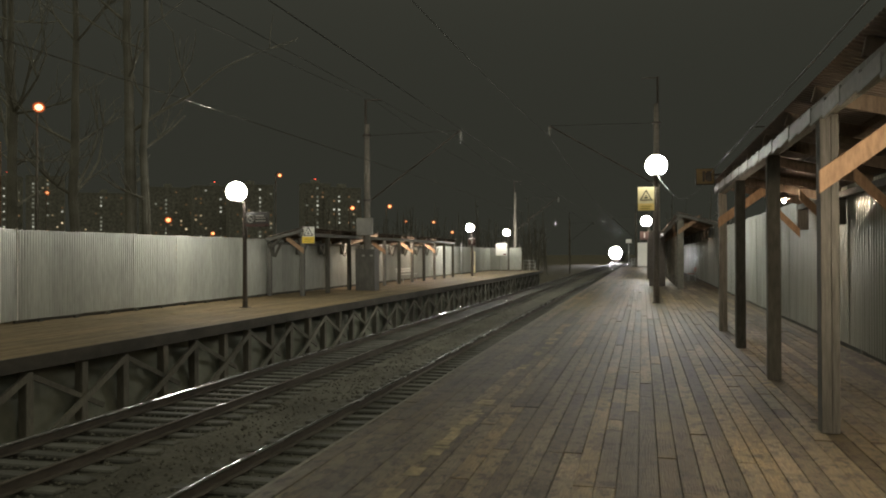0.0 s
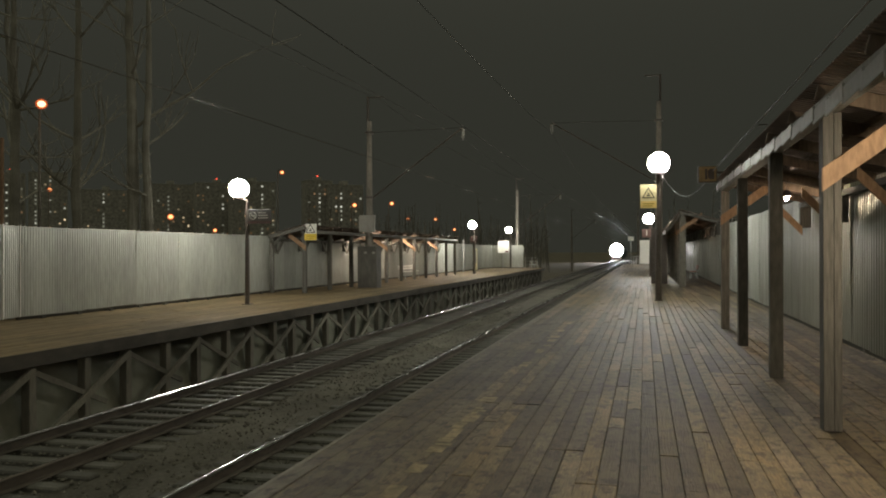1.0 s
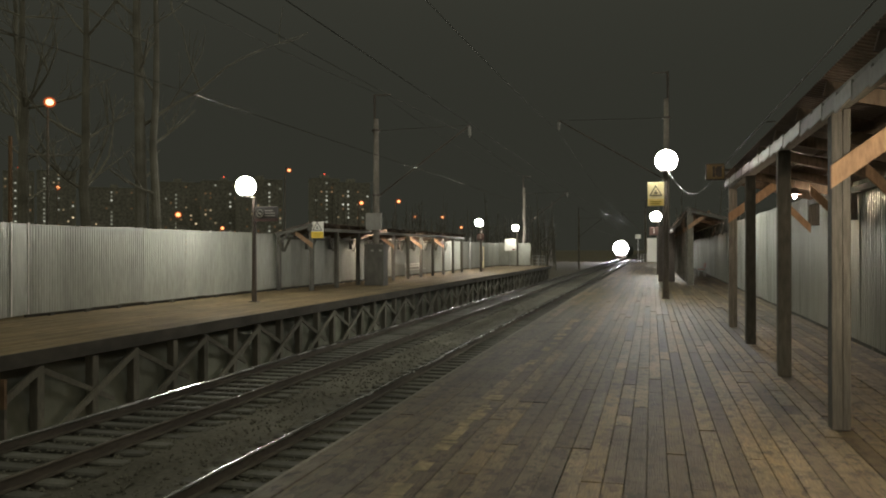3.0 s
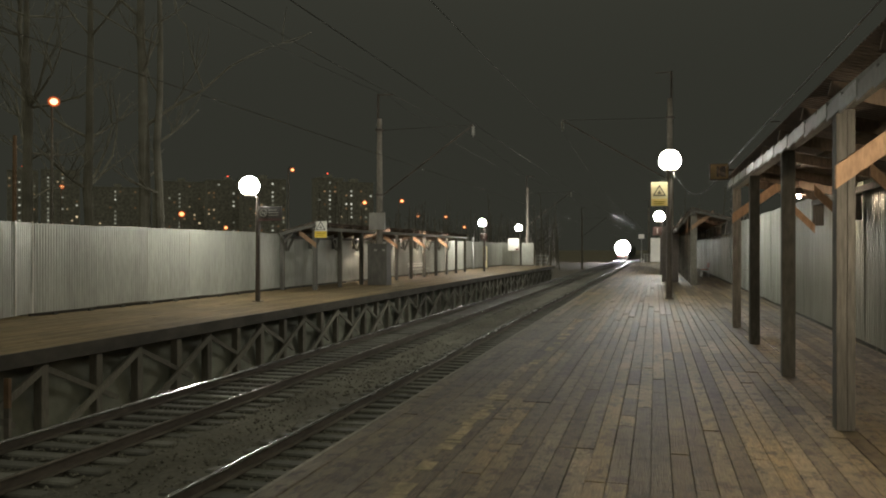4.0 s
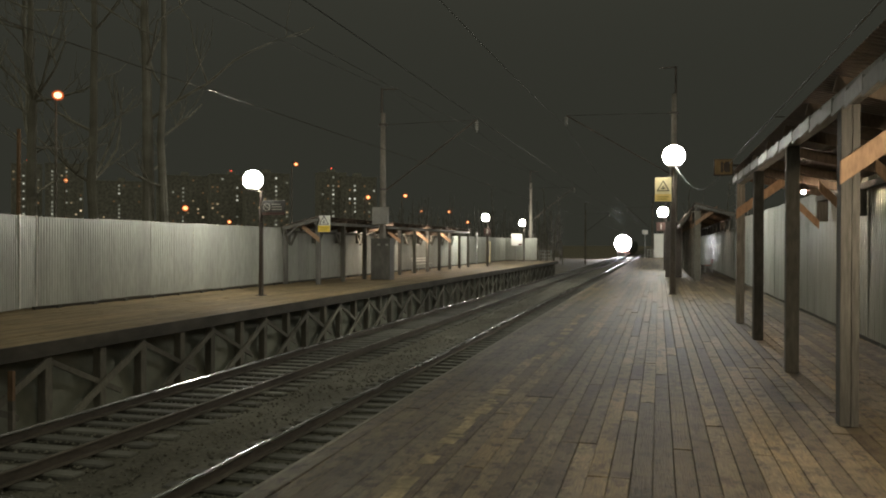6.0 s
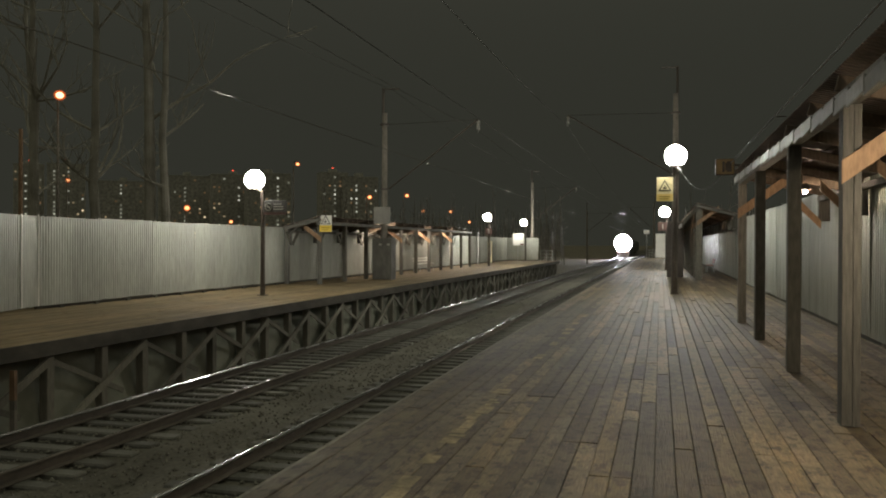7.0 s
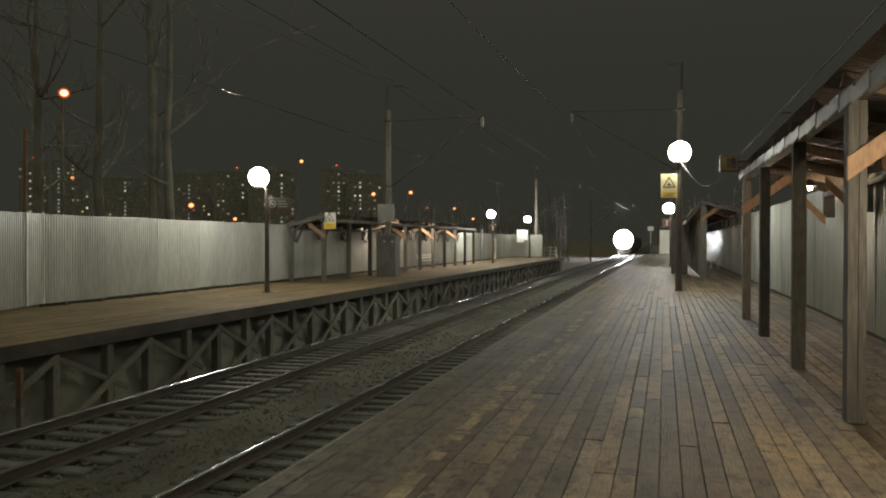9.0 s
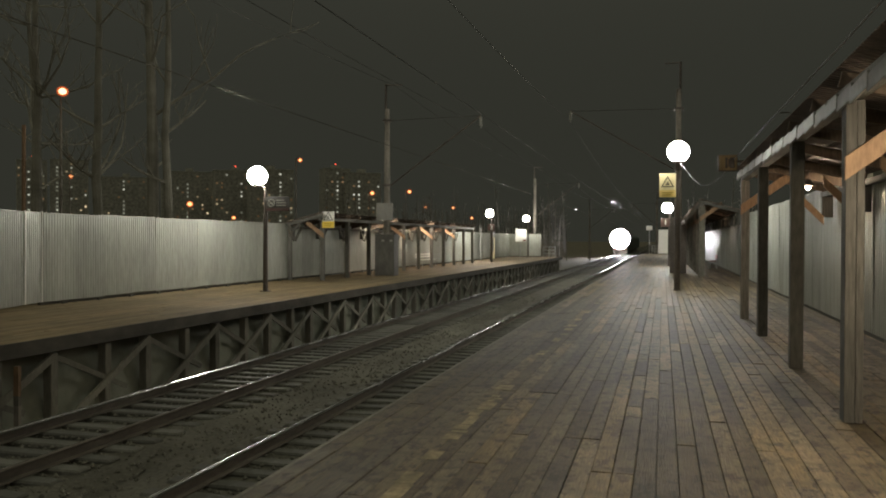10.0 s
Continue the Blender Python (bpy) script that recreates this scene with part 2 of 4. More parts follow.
def halo_shell(name, colour, strength):
    """Amber shell, half seen through, that glows in place of a lamp's halo."""
    m = bpy.data.materials.new(name)
    m.use_nodes = True
    n, l = m.node_tree.nodes, m.node_tree.links
    mix, tr, em = n.new("ShaderNodeMixShader"), n.new("ShaderNodeBsdfTransparent"), n.new("ShaderNodeEmission")
    em.inputs[0].default_value, em.inputs[1].default_value = (*colour, 1), strength
    mix.inputs[0].default_value = 0.5
    l.new(tr.outputs[0], mix.inputs[1])
    l.new(em.outputs[0], mix.inputs[2])
    l.new(mix.outputs[0], n["Material Output"].inputs[0])
    return m


G_AMBER = halo_shell("amber_lamp_halo", (1.0, 0.17, 0.035), 0.8)
G_SODIUM = glow("lit_sodium_lamp", (1.0, 0.55, 0.28), 6.0)
G_SODIUM_FAR = glow("lit_sodium_lamp_far", (1.0, 0.52, 0.20), 4.0)


def lit_window(name, colour, least, most):
    """A lit window; each one is as bright as the room behind it."""
    m = glow(name, colour, most)
    n, l = m.node_tree.nodes, m.node_tree.links
    info, pw, mr = n.new("ShaderNodeObjectInfo"), n.new("ShaderNodeMath"), n.new("ShaderNodeMapRange")
    pw.operation, pw.inputs[1].default_value = "POWER", 2.5
    mr.inputs["To Min"].default_value, mr.inputs["To Max"].default_value = least, most
    l.new(info.outputs["Random"], pw.inputs[0])
    l.new(pw.outputs[0], mr.inputs["Value"])
    l.new(mr.outputs[0], n["Principled BSDF"].inputs["Emission Strength"])
    return m


G_WARMWIN = lit_window("lit_window_warm", (1.0, 0.78, 0.48), 0.12, 1.1)
G_COOLWIN = lit_window("lit_window_cool", (0.95, 0.95, 0.80), 0.10, 0.75)
G_DIMWIN = lit_window("lit_window_dim", (1.0, 0.62, 0.34), 0.04, 0.2)
G_REDDOT = glow("lit_red_beacon", (1.0, 0.10, 0.05), 3.0)


# ---------------------------------------------------------------- mesh helpers
def box(bm, x0, x1, y0, y1, z0, z1, bevel=0.0):
    v = [bm.verts.new(p) for p in ((x0, y0, z0), (x1, y0, z0), (x1, y1, z0), (x0, y1, z0),
                                   (x0, y0, z1), (x1, y0, z1), (x1, y1, z1), (x0, y1, z1))]
    f = [bm.faces.new([v[i] for i in q]) for q in ((3, 2, 1, 0), (4, 5, 6, 7), (0, 1, 5, 4), (1, 2, 6, 5), (2, 3, 7, 6), (3, 0, 4, 7))]
    if bevel:
        bmesh.ops.bevel(bm, geom=list({e for q in f for e in q.edges}), offset=bevel, segments=1, affect="EDGES")
    return bm


def beam(bm, p, q, w, h, bevel=0.0):
    """A squared timber from p to q, w across and h deep."""
    p, q = Vector(p), Vector(q)
    d = q - p
    part_bm = bmesh.new()
    box(part_bm, -w / 2, w / 2, -h / 2, h / 2, 0, d.length, bevel)
    up = Vector((0, 0, 1)) if abs(d.normalized().z) < 0.99 else Vector((0, 1, 0))
    side = d.cross(up).normalized()
    deep = side.cross(d).normalized()
    m = Matrix((side, deep, d.normalized())).transposed().to_4x4()
    m.translation = p
    add(bm, part_bm, m)
    return bm


def add(bm, other, m=Matrix.Identity(4)):
    me = bpy.data.meshes.new("tmp")
    other.transform(m)
    other.to_mesh(me)
    other.free()
    bm.from_mesh(me)
    bpy.data.meshes.remove(me)
    return bm


def tube(bm, points, radius, seg=8, radius2=None):
    """A round bar along points, tapering from radius to radius2."""
    pts = [Vector(p) for p in points]
    rings = []
    n = len(pts)
    for i, p in enumerate(pts):
        d = (pts[min(i + 1, n - 1)] - pts[max(i - 1, 0)]).normalized()
        ref = Vector((1, 0, 0)) if abs(d.x) < 0.9 else Vector((0, 0, 1))
        a = d.cross(ref).normalized()
        b = d.cross(a)
        r = radius if radius2 is None else radius + (radius2 - radius) * i / max(1, n - 1)
        rings.append([bm.verts.new(p + (a * math.cos(k * math.tau / seg) + b * math.sin(k * math.tau / seg)) * r) for k in range(seg)])
    for r0, r1 in zip(rings, rings[1:]):
        for k in range(seg):
            bm.faces.new((r0[k], r0[(k + 1) % seg], r1[(k + 1) % seg], r1[k]))
    bm.faces.new(rings[0][::-1])
    bm.faces.new(rings[-1])
    return bm


def ball(bm, centre, radius, sx=1.0, sy=1.0, sz=1.0, level=2):
    o = bmesh.new()
    bmesh.ops.create_icosphere(o, subdivisions=level, radius=radius)
    for f in o.faces:
        f.smooth = True
    return add(bm, o, Matrix.Translation(centre) @ Matrix.Diagonal((sx, sy, sz, 1)))


def disc(bm, centre, normal, radius, depth, seg=20):
    c, d = Vector(centre), Vector(normal).normalized()
    return tube(bm, [c - d * depth / 2, c + d * depth / 2], radius, seg)


def mesh_of(name, bm, material):
    me = bpy.data.meshes.new(name)
    bmesh.ops.recalc_face_normals(bm, faces=bm.faces)
    bm.to_mesh(me)
    bm.free()
    me.materials.append(material)
    return me


def part(name, bm, material, parent, label="", at=None):
    me = bm if isinstance(bm, bpy.types.Mesh) else mesh_of(name, bm, material)
    ob = new(name, me)
    ob.parent = parent
    if at is not None:
        ob.matrix_basis = at
    if label:
        tagged(ob, label)
    return ob


def thing(name, label, category, at=(0, 0, 0), group="", kind=""):
    ob = new(name)
    ob.empty_display_size = 0.2
    ob.matrix_basis = at if isinstance(at, Matrix) else Matrix.Translation(at)
    return tagged(ob, label, category, group, kind)


def solid(name, bm, material, label, category, at=(0, 0, 0), group="", kind=""):
    ob = new(name, mesh_of(name, bm, material))
    ob.matrix_basis = at if isinstance(at, Matrix) else Matrix.Translation(at)
    return tagged(ob, label, category, group, kind)


def letters(text, size, material):
    cu = bpy.data.curves.new("letters", "FONT")
    cu.body, cu.size, cu.extrude, cu.align_x, cu.align_y = text, size, 0.002, "CENTER", "CENTER"
    ob = new("letters_tmp", cu)
    dg = bpy.context.evaluated_depsgraph_get()
    me = bpy.data.meshes.new_from_object(ob.evaluated_get(dg))
    bpy.data.objects.remove(ob)
    me.materials.clear()
    me.materials.append(material)
    return me


def profiled(width, height, period, depth, thick=0.003):
    """A trapezoidal profiled sheet: x along its width, z up, y its depth."""
    xs = []
    count = int(round(width / period))
    for i in range(count):
        x = i * period
        xs += [(x, 0), (x + period * 0.42, 0), (x + period * 0.54, depth), (x + period * 0.88, depth)]
    xs.append((count * period, 0))
    bm = bmesh.new()
    rows = []
    for off, z in ((0, 0), (0, height), (thick, height), (thick, 0)):
        rows.append([bm.verts.new((x, y + off, z)) for x, y in xs])
    for a, b in zip(rows, rows[1:] + rows[:1]):
        for i in range(len(xs) - 1):
            bm.faces.new((a[i], a[i + 1], b[i + 1], b[i]))
    return bm


def fence_run(fence, p, q, mesh, width, wavy=0.0):
    """Sheets side by side from p to q at ground height."""
    p, q = Vector(p), Vector(q)
    d = q - p
    n = max(1, math.ceil(d.length / width - 0.02))
    step = (d.length - width) / max(1, n - 1) if n > 1 else 0
    across = Vector((-d.y, d.x, 0)).normalized()
    ang = math.degrees(math.atan2(d.y, d.x))
    for i in range(n):
        at = p + d.normalized() * step * i + across * (0.004 * (i % 2))
        lean = random.uniform(-0.2, 0.2)
        part("sheet", mesh, None, fence, at=pose(at.x, at.y, at.z + random.uniform(-0.012, 0.012), lean, 0, ang + random.uniform(-wavy, wavy)))


# ---------------------------------------------------------------- ground, tracks
bm = bmesh.new()
xs = [-2500, -300, -60, -17, -10.6, -6.8, -2.9, 4, 60, 300, 2500]
ys = [-400, -40, 0, 20, 60, 130, 300, 900, 3000]
vs = [[bm.verts.new((x, y, -1.95)) for x in xs] for y in ys]
for j in range(len(ys) - 1):
    for i in range(len(xs) - 1):
        bm.faces.new((vs[j][i], vs[j][i + 1], vs[j + 1][i + 1], vs[j + 1][i]))
solid("ground", bm, M_GROUND, "dry pale grass and earth around the railway", "ground", kind="structure")

bm = bmesh.new()
prof = [(-11.4, -1.94), (-10.5, -1.42), (-7.2, -1.365), (-6.8, -1.42), (-6.3, -1.365), (-3.0, -1.365), (-2.2, -1.94)]
bed_y = [-40 + 0.9 * i for i in range(160)] + [105 + 12 * i for i in range(60)]
fine = []
for a, b in zip(prof, prof[1:]):
    for k in range(5):
        fine.append((a[0] + (b[0] - a[0]) * k / 5, a[1] + (b[1] - a[1]) * k / 5))
fine.append(prof[-1])
grid = [[bm.verts.new((x, y, z + 0.05 * (noise.noise((x * 1.7, y * 1.7, 0))))) for x, z in fine] for y in bed_y]
for r0, r1 in zip(grid, grid[1:]):
    for i in range(len(fine) - 1):
        bm.faces.new((r0[i], r0[i + 1], r1[i + 1], r1[i]))
solid("ballast_bed", bm, M_BALLAST, "dirty dark gravel ballast under both tracks", "ballast", kind="structure")

# loose stones on the ballast
rng = random.Random(4)
bm = bmesh.new()
verts, faces = [], []
shape = [(0, 0, 0.8), (1, 0, 0), (0, 1, 0), (-1, 0, 0), (0, -1, 0), (0, 0, -0.6)]
tris = [(0, 1, 2), (0, 2, 3), (0, 3, 4), (0, 4, 1), (5, 2, 1), (5, 3, 2), (5, 4, 3), (5, 1, 4)]
for i in range(16000):
    y = 4 + 40 * rng.random() ** 1.6
    x = rng.uniform(-10.3, -3.1)
    if abs(x + 6.8) < 0.6 and rng.random() < 0.4:
        continue
    r, turn, k = rng.uniform(0.018, 0.042), rng.uniform(0, 6.28), len(verts)
    for vx, vy, vz in shape:
        wob = rng.uniform(0.75, 1.3) * r
        verts.append((x + (vx * math.cos(turn) - vy * math.sin(turn)) * wob, y + (vx * math.sin(turn) + vy * math.cos(turn)) * wob, -1.36 + vz * r))
    faces += [(a + k, b + k, c + k) for a, b, c in tris]
me = bpy.data.meshes.new("ballast_stones")
me.from_pydata(verts, [], faces)
M_STONE = mat("ballast_stone", (0.09, 0.087, 0.069), (0.17, 0.164, 0.131), size=20, rough=0.95, vary="island", amount=0.25, bump=0.3)
me.materials.append(M_STONE)
tagged(new("ballast_stones", me), "loose grey-brown crushed ballast stones", "gravel", kind="stuff")


def rail_profile():
    return [(-0.075, 0), (0.075, 0), (0.075, 0.012), (0.012, 0.03), (0.010, 0.13), (0.036, 0.145), (0.036, 0.166),
            (0.034, 0.1735), (0.022, 0.1777), (0.010, 0.182), (0.0, 0.1826), (-0.010, 0.182), (-0.022, 0.1777), (-0.034, 0.1735), (-0.036, 0.166), (-0.036, 0.145), (-0.010, 0.13), (-0.012, 0.03), (-0.075, 0.012)]


def track(cx, label):
    tr = thing("track", label, "railway track", (cx, 0, RAIL_Z - 0.182), kind="structure")
    for sx in (-0.785, 0.785):
        bm, pr = bmesh.new(), rail_profile()
        yy = [-40, 0, 20, 40, 60, 90, 130, 200, 300, 600]
        rings = [[bm.verts.new((sx + x, y, z)) for x, z in pr] for y in yy]
        for a, b in zip(rings, rings[1:]):
            for k in range(len(pr)):
                f = bm.faces.new((a[k], a[(k + 1) % len(pr)], b[(k + 1) % len(pr)], b[k]))
                f.material_index = 1 if (5 <= k <= 10 if sx < 0 else 9 <= k <= 14) else 0
        bm.faces.new(rings[0])
        bm.faces.new(rings[-1][::-1])
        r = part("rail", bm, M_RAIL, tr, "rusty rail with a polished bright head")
        r.data.materials.append(M_RAILTOP)
    bm = bmesh.new()
    box(bm, -1.35, 1.35, -0.13, 0.13, -0.14, 0.0, 0.025)
    sl = mesh_of("sleeper", bm, M_SLEEPER)
    for i in range(130):
        part("sleeper", sl, None, tr, at=pose(random.uniform(-0.03, 0.03), -2 + i * 0.543, -0.002 + random.uniform(-0.01, 0.006), 0, 0, random.uniform(-0.8, 0.8)))
    bm = bmesh.new()
    for i in range(350):
        y = -2 + (130 + i) * 0.543
        box(bm, -1.35, 1.35, y - 0.13, y + 0.13, -0.14, 0)
    tagged(part("far_sleepers", bm, M_SLEEPER_FAR, tr, "grey sleepers far along the line"), kind="stuff")
    return tr


track(NEAR_X, "railway track with rusty rails and grey sleepers beside the boarded platform")
track(FAR_X, "railway track with bright rails and grey sleepers beside the far platform")

# ---------------------------------------------------------------- platforms
END_R, END_L = 110.5, 85.5


def deck_rows(x0, x1, width):
    n = int((x1 - x0) / width)
    return [x0 + i * (x1 - x0) / n for i in range(n)], (x1 - x0) / n


platform_r = thing("platform", "timber platform of worn grey-brown boards on beams", "platform", kind="structure")
bm = bmesh.new()
for x in (-2.55, -0.9, 0.75, 2.4, 3.9):
    box(bm, x - 0.08, x + 0.08, -10, END_R - 0.02, -0.32, -0.062)
part("long_beams", bm, M_DARKWOOD, platform_r)
bm = bmesh.new()
box(bm, EDGE_R - 0.045, EDGE_R - 0.003, -10, END_R, -0.30, -0.004)
part("edge_board", bm, M_DARKWOOD, platform_r, "dark edge board along the track")
for i in range(40):
    bm = bmesh.new()
    for x in (-2.5, 0.7, 3.8):
        box(bm, x - 0.1, x + 0.1, -9 + i * 3 - 0.1, -9 + i * 3 + 0.1, -1.95, -0.32)
    part("trestle", bm, M_DARKWOOD, platform_r)

# bank added under the far platform, close behind its trestles, to lighten the gaps
bm = bmesh.new()
bank_x = [(-10.63, -1.66), (-10.71, -1.30), (-10.79, -0.98), (-10.87, -0.66), (-11.05, -0.42), (-13.5, -0.42), (-16.4, -0.45), (-17.6, -1.95)]
rings = [[bm.verts.new((x + 0.06 * noise.noise((y * 0.9, z * 2, 3)), y, z + 0.07 * noise.noise((x * 2, y * 1.3, 7)))) for x, z in bank_x] for y in [-10 + 0.7 * i for i in range(137)]]
for r0, r1 in zip(rings, rings[1:]):
    for i in range(len(bank_x) - 1):
        f = bm.faces.new((r0[i], r0[i + 1], r1[i + 1], r1[i]))
        f.smooth = True
solid("earth_bank", bm, M_BANK, "pale bank added behind the far trestles to lighten the gaps", "bank", kind="structure")

platform_l = thing("platform", "far timber platform with a sandy brown deck on trestles", "platform", kind="structure")
bm = bmesh.new()
box(bm, EDGE_L + 0.003, EDGE_L + 0.05, -10, END_L, -0.26, -0.003)
part("edge_board", bm, M_DARKBOARD, platform_l, "dark edge board along the track")
bm = bmesh.new()
for x in (-10.75, -12.5, -14.3, -16.0):
    box(bm, x - 0.08, x + 0.08, -10, END_L - 0.02, -0.3, -0.062)
part("long_beams", bm, M_DARKWOOD, platform_l)
bm = bmesh.new()
box(bm, -0.09, 0.09, -0.09, 0.09, -1.95, -0.30, 0.012)
tp = mesh_of("trestle_post", bm, M_TRESTLE)
BAY = 2.7
bm = bmesh.new()
beam(bm, (0, 0.05, -1.70), (0, BAY - 0.05, -0.36), 0.05, 0.13)
tb = mesh_of("trestle_brace", bm, M_TRESTLE)
bm = bmesh.new()
beam(bm, (-0.06, 0.1, -0.40), (-0.06, BAY * 0.75, -1.25), 0.04, 0.10)
tc = mesh_of("counter_brace", bm, M_TRESTLE)
for i in range(36):
    y = -9.8 + i * BAY
    if y + BAY > END_L:
        break
    part("trestle_post", tp, None, platform_l, at=pose(EDGE_L - 0.12, y, 0))
    part("trestle_post", tp, None, platform_l, at=pose(EDGE_L - 0.16, y + BAY * 0.55, 0))
    part("trestle_brace", tb, None, platform_l, at=pose(EDGE_L - 0.005, y, random.uniform(-0.05, 0.05)))
    part("counter_brace", tc, None, platform_l, at=pose(EDGE_L - 0.01, y, 0))
bm = bmesh.new()
for i in range(30):
    y = -8 + i * 3.0
    for x in (-12.6, -15.5):
        box(bm, x - 0.1, x + 0.1, y - 0.1, y + 0.1, -1.95, -0.3)
part("inner_posts", bm, M_DARKWOOD, platform_l)

# ---------------------------------------------------------------- fences
SHEET_W = 1.2
fence_l = thing("fence", "tall grey galvanised profiled sheet fence behind the far platform", "fence", kind="structure")
sheet_l = mesh_of("sheet", profiled(SHEET_W, 2.335, 0.10, 0.008), M_SHEET)
fence_run(fence_l, (-14.95, -6, 0.095), (-14.95, 14.9, 0.095), sheet_l, SHEET_W)
fence_run(fence_l, (-14.95, 14.95, 0.095), (-15.6, 17.2, 0.095), sheet_l, SHEET_W)
fence_run(fence_l, (-15.6, 17.2, 0.095), (-15.95, 84.4, 0.095), sheet_l, SHEET_W)
fence_run(fence_l, (-15.95, 84.4, 0.095), (-12.55, 84.4, 0.095), sheet_l, SHEET_W)
bm = bmesh.new()
box(bm, -15.25, -15.12, -6, 15, 0, 0.066)
beam(bm, (-15.75, 17.2, 0.033), (-16.1, 84.6, 0.033), 0.1, 0.066)
box(bm, -16.0, -12.6, 84.55, 84.65, 0, 0.066)
# strip coloured dark to stand for the unlit gap below the sheets
part("bottom_rail", bm, M_DARKBOARD, fence_l, "dark strip for the unlit gap at the foot of the sheets")
bm = bmesh.new()
y = 17.4
while y < 84:
    box(bm, -16.2, -16.08, y - 0.06, y + 0.06, -1.9, 2.3)
    y += 3
part("fence_posts", bm, M_DARKWOOD, fence_l)
bm = bmesh.new()
box(bm, -0.05, 0.05, -0.07, 0.07, 0, 0.068, 0.006)
sill = mesh_of("sill_block", bm, M_POST)
for i in range(48):
    part("sill_block", sill, None, fence_l, at=pose(-15.57 - i * 0.0073, 17.9 + i * 1.4, 0))
# white flat strips paint the glint where the run bends
for x, y in ((-15.562, 17.10), (-15.318, 16.27)):
    bm = bmesh.new()
    box(bm, -0.026, 0.026, -0.006, 0.006, 0.09, 2.45, 0.003)
    part("corner_strip", bm, M_WHITE, fence_l, "white strip for the glint along the bend", at=pose(x, y, 0, 0, 0, 106.1))

fence_r = thing("fence", "tall grey galvanised profiled sheet fence behind the boarded platform", "fence", kind="structure")
sheet_r = mesh_of("sheet", profiled(SHEET_W, 2.88, 0.15, 0.022), M_SHEET_R)
fence_run(fence_r, (FENCE_R, 109.5, 0.09), (FENCE_R, -7.0, 0.09), sheet_r, SHEET_W, 0.45)
bm = bmesh.new()
box(bm, FENCE_R + 0.06, FENCE_R + 0.16, -7, 109.5, 0.0, 0.086)
part("bottom_rail", bm, M_DARKWOOD, fence_r, "dark strip for the unlit gap at the foot of the sheets")
bm = bmesh.new()
y = -6
while y < 109:
    box(bm, FENCE_R + 0.05, FENCE_R + 0.17, y - 0.06, y + 0.06, -1.9, 2.9)
    y += 3.0
part("fence_posts", bm, M_DARKWOOD, fence_r)
end_screen = thing("screen", "pale sheet metal screen at the end of the boarded platform", "screen", (0, 111, 0))
bm = profiled(1.35, 3.2, 0.15, 0.02)
part("sheet", bm, M_WHITE, end_screen, at=pose(-0.67, 0, 0.06))
bm = bmesh.new()
box(bm, -0.62, -0.54, 0.03, 0.11, 0, 3.2)
box(bm, 0.54, 0.62, 0.03, 0.11, 0, 3.2)
part("posts", bm, M_DARKWOOD, end_screen)


# ---------------------------------------------------------------- canopies
def plumb_brace(bm, x0, x1, z, slope, deep, y0, y1):
    """A knee brace cut upright at both ends; z is its middle at x0."""
    rise = slope * abs(x1 - x0)
    ring = [(x0, z - deep / 2), (x1, z + rise - deep / 2), (x1, z + rise + deep / 2), (x0, z + deep / 2)]
    a, b = [bm.verts.new((x, y0, h)) for x, h in ring], [bm.verts.new((x, y1, h)) for x, h in ring]
    bm.faces.new(a)
    bm.faces.new(b[::-1])
    for i in range(4):
        bm.faces.new((a[i], a[(i + 1) % 4], b[(i + 1) % 4], b[i]))
    bmesh.ops.bevel(bm, geom=bm.edges[:], offset=0.005, segments=1, affect="EDGES")


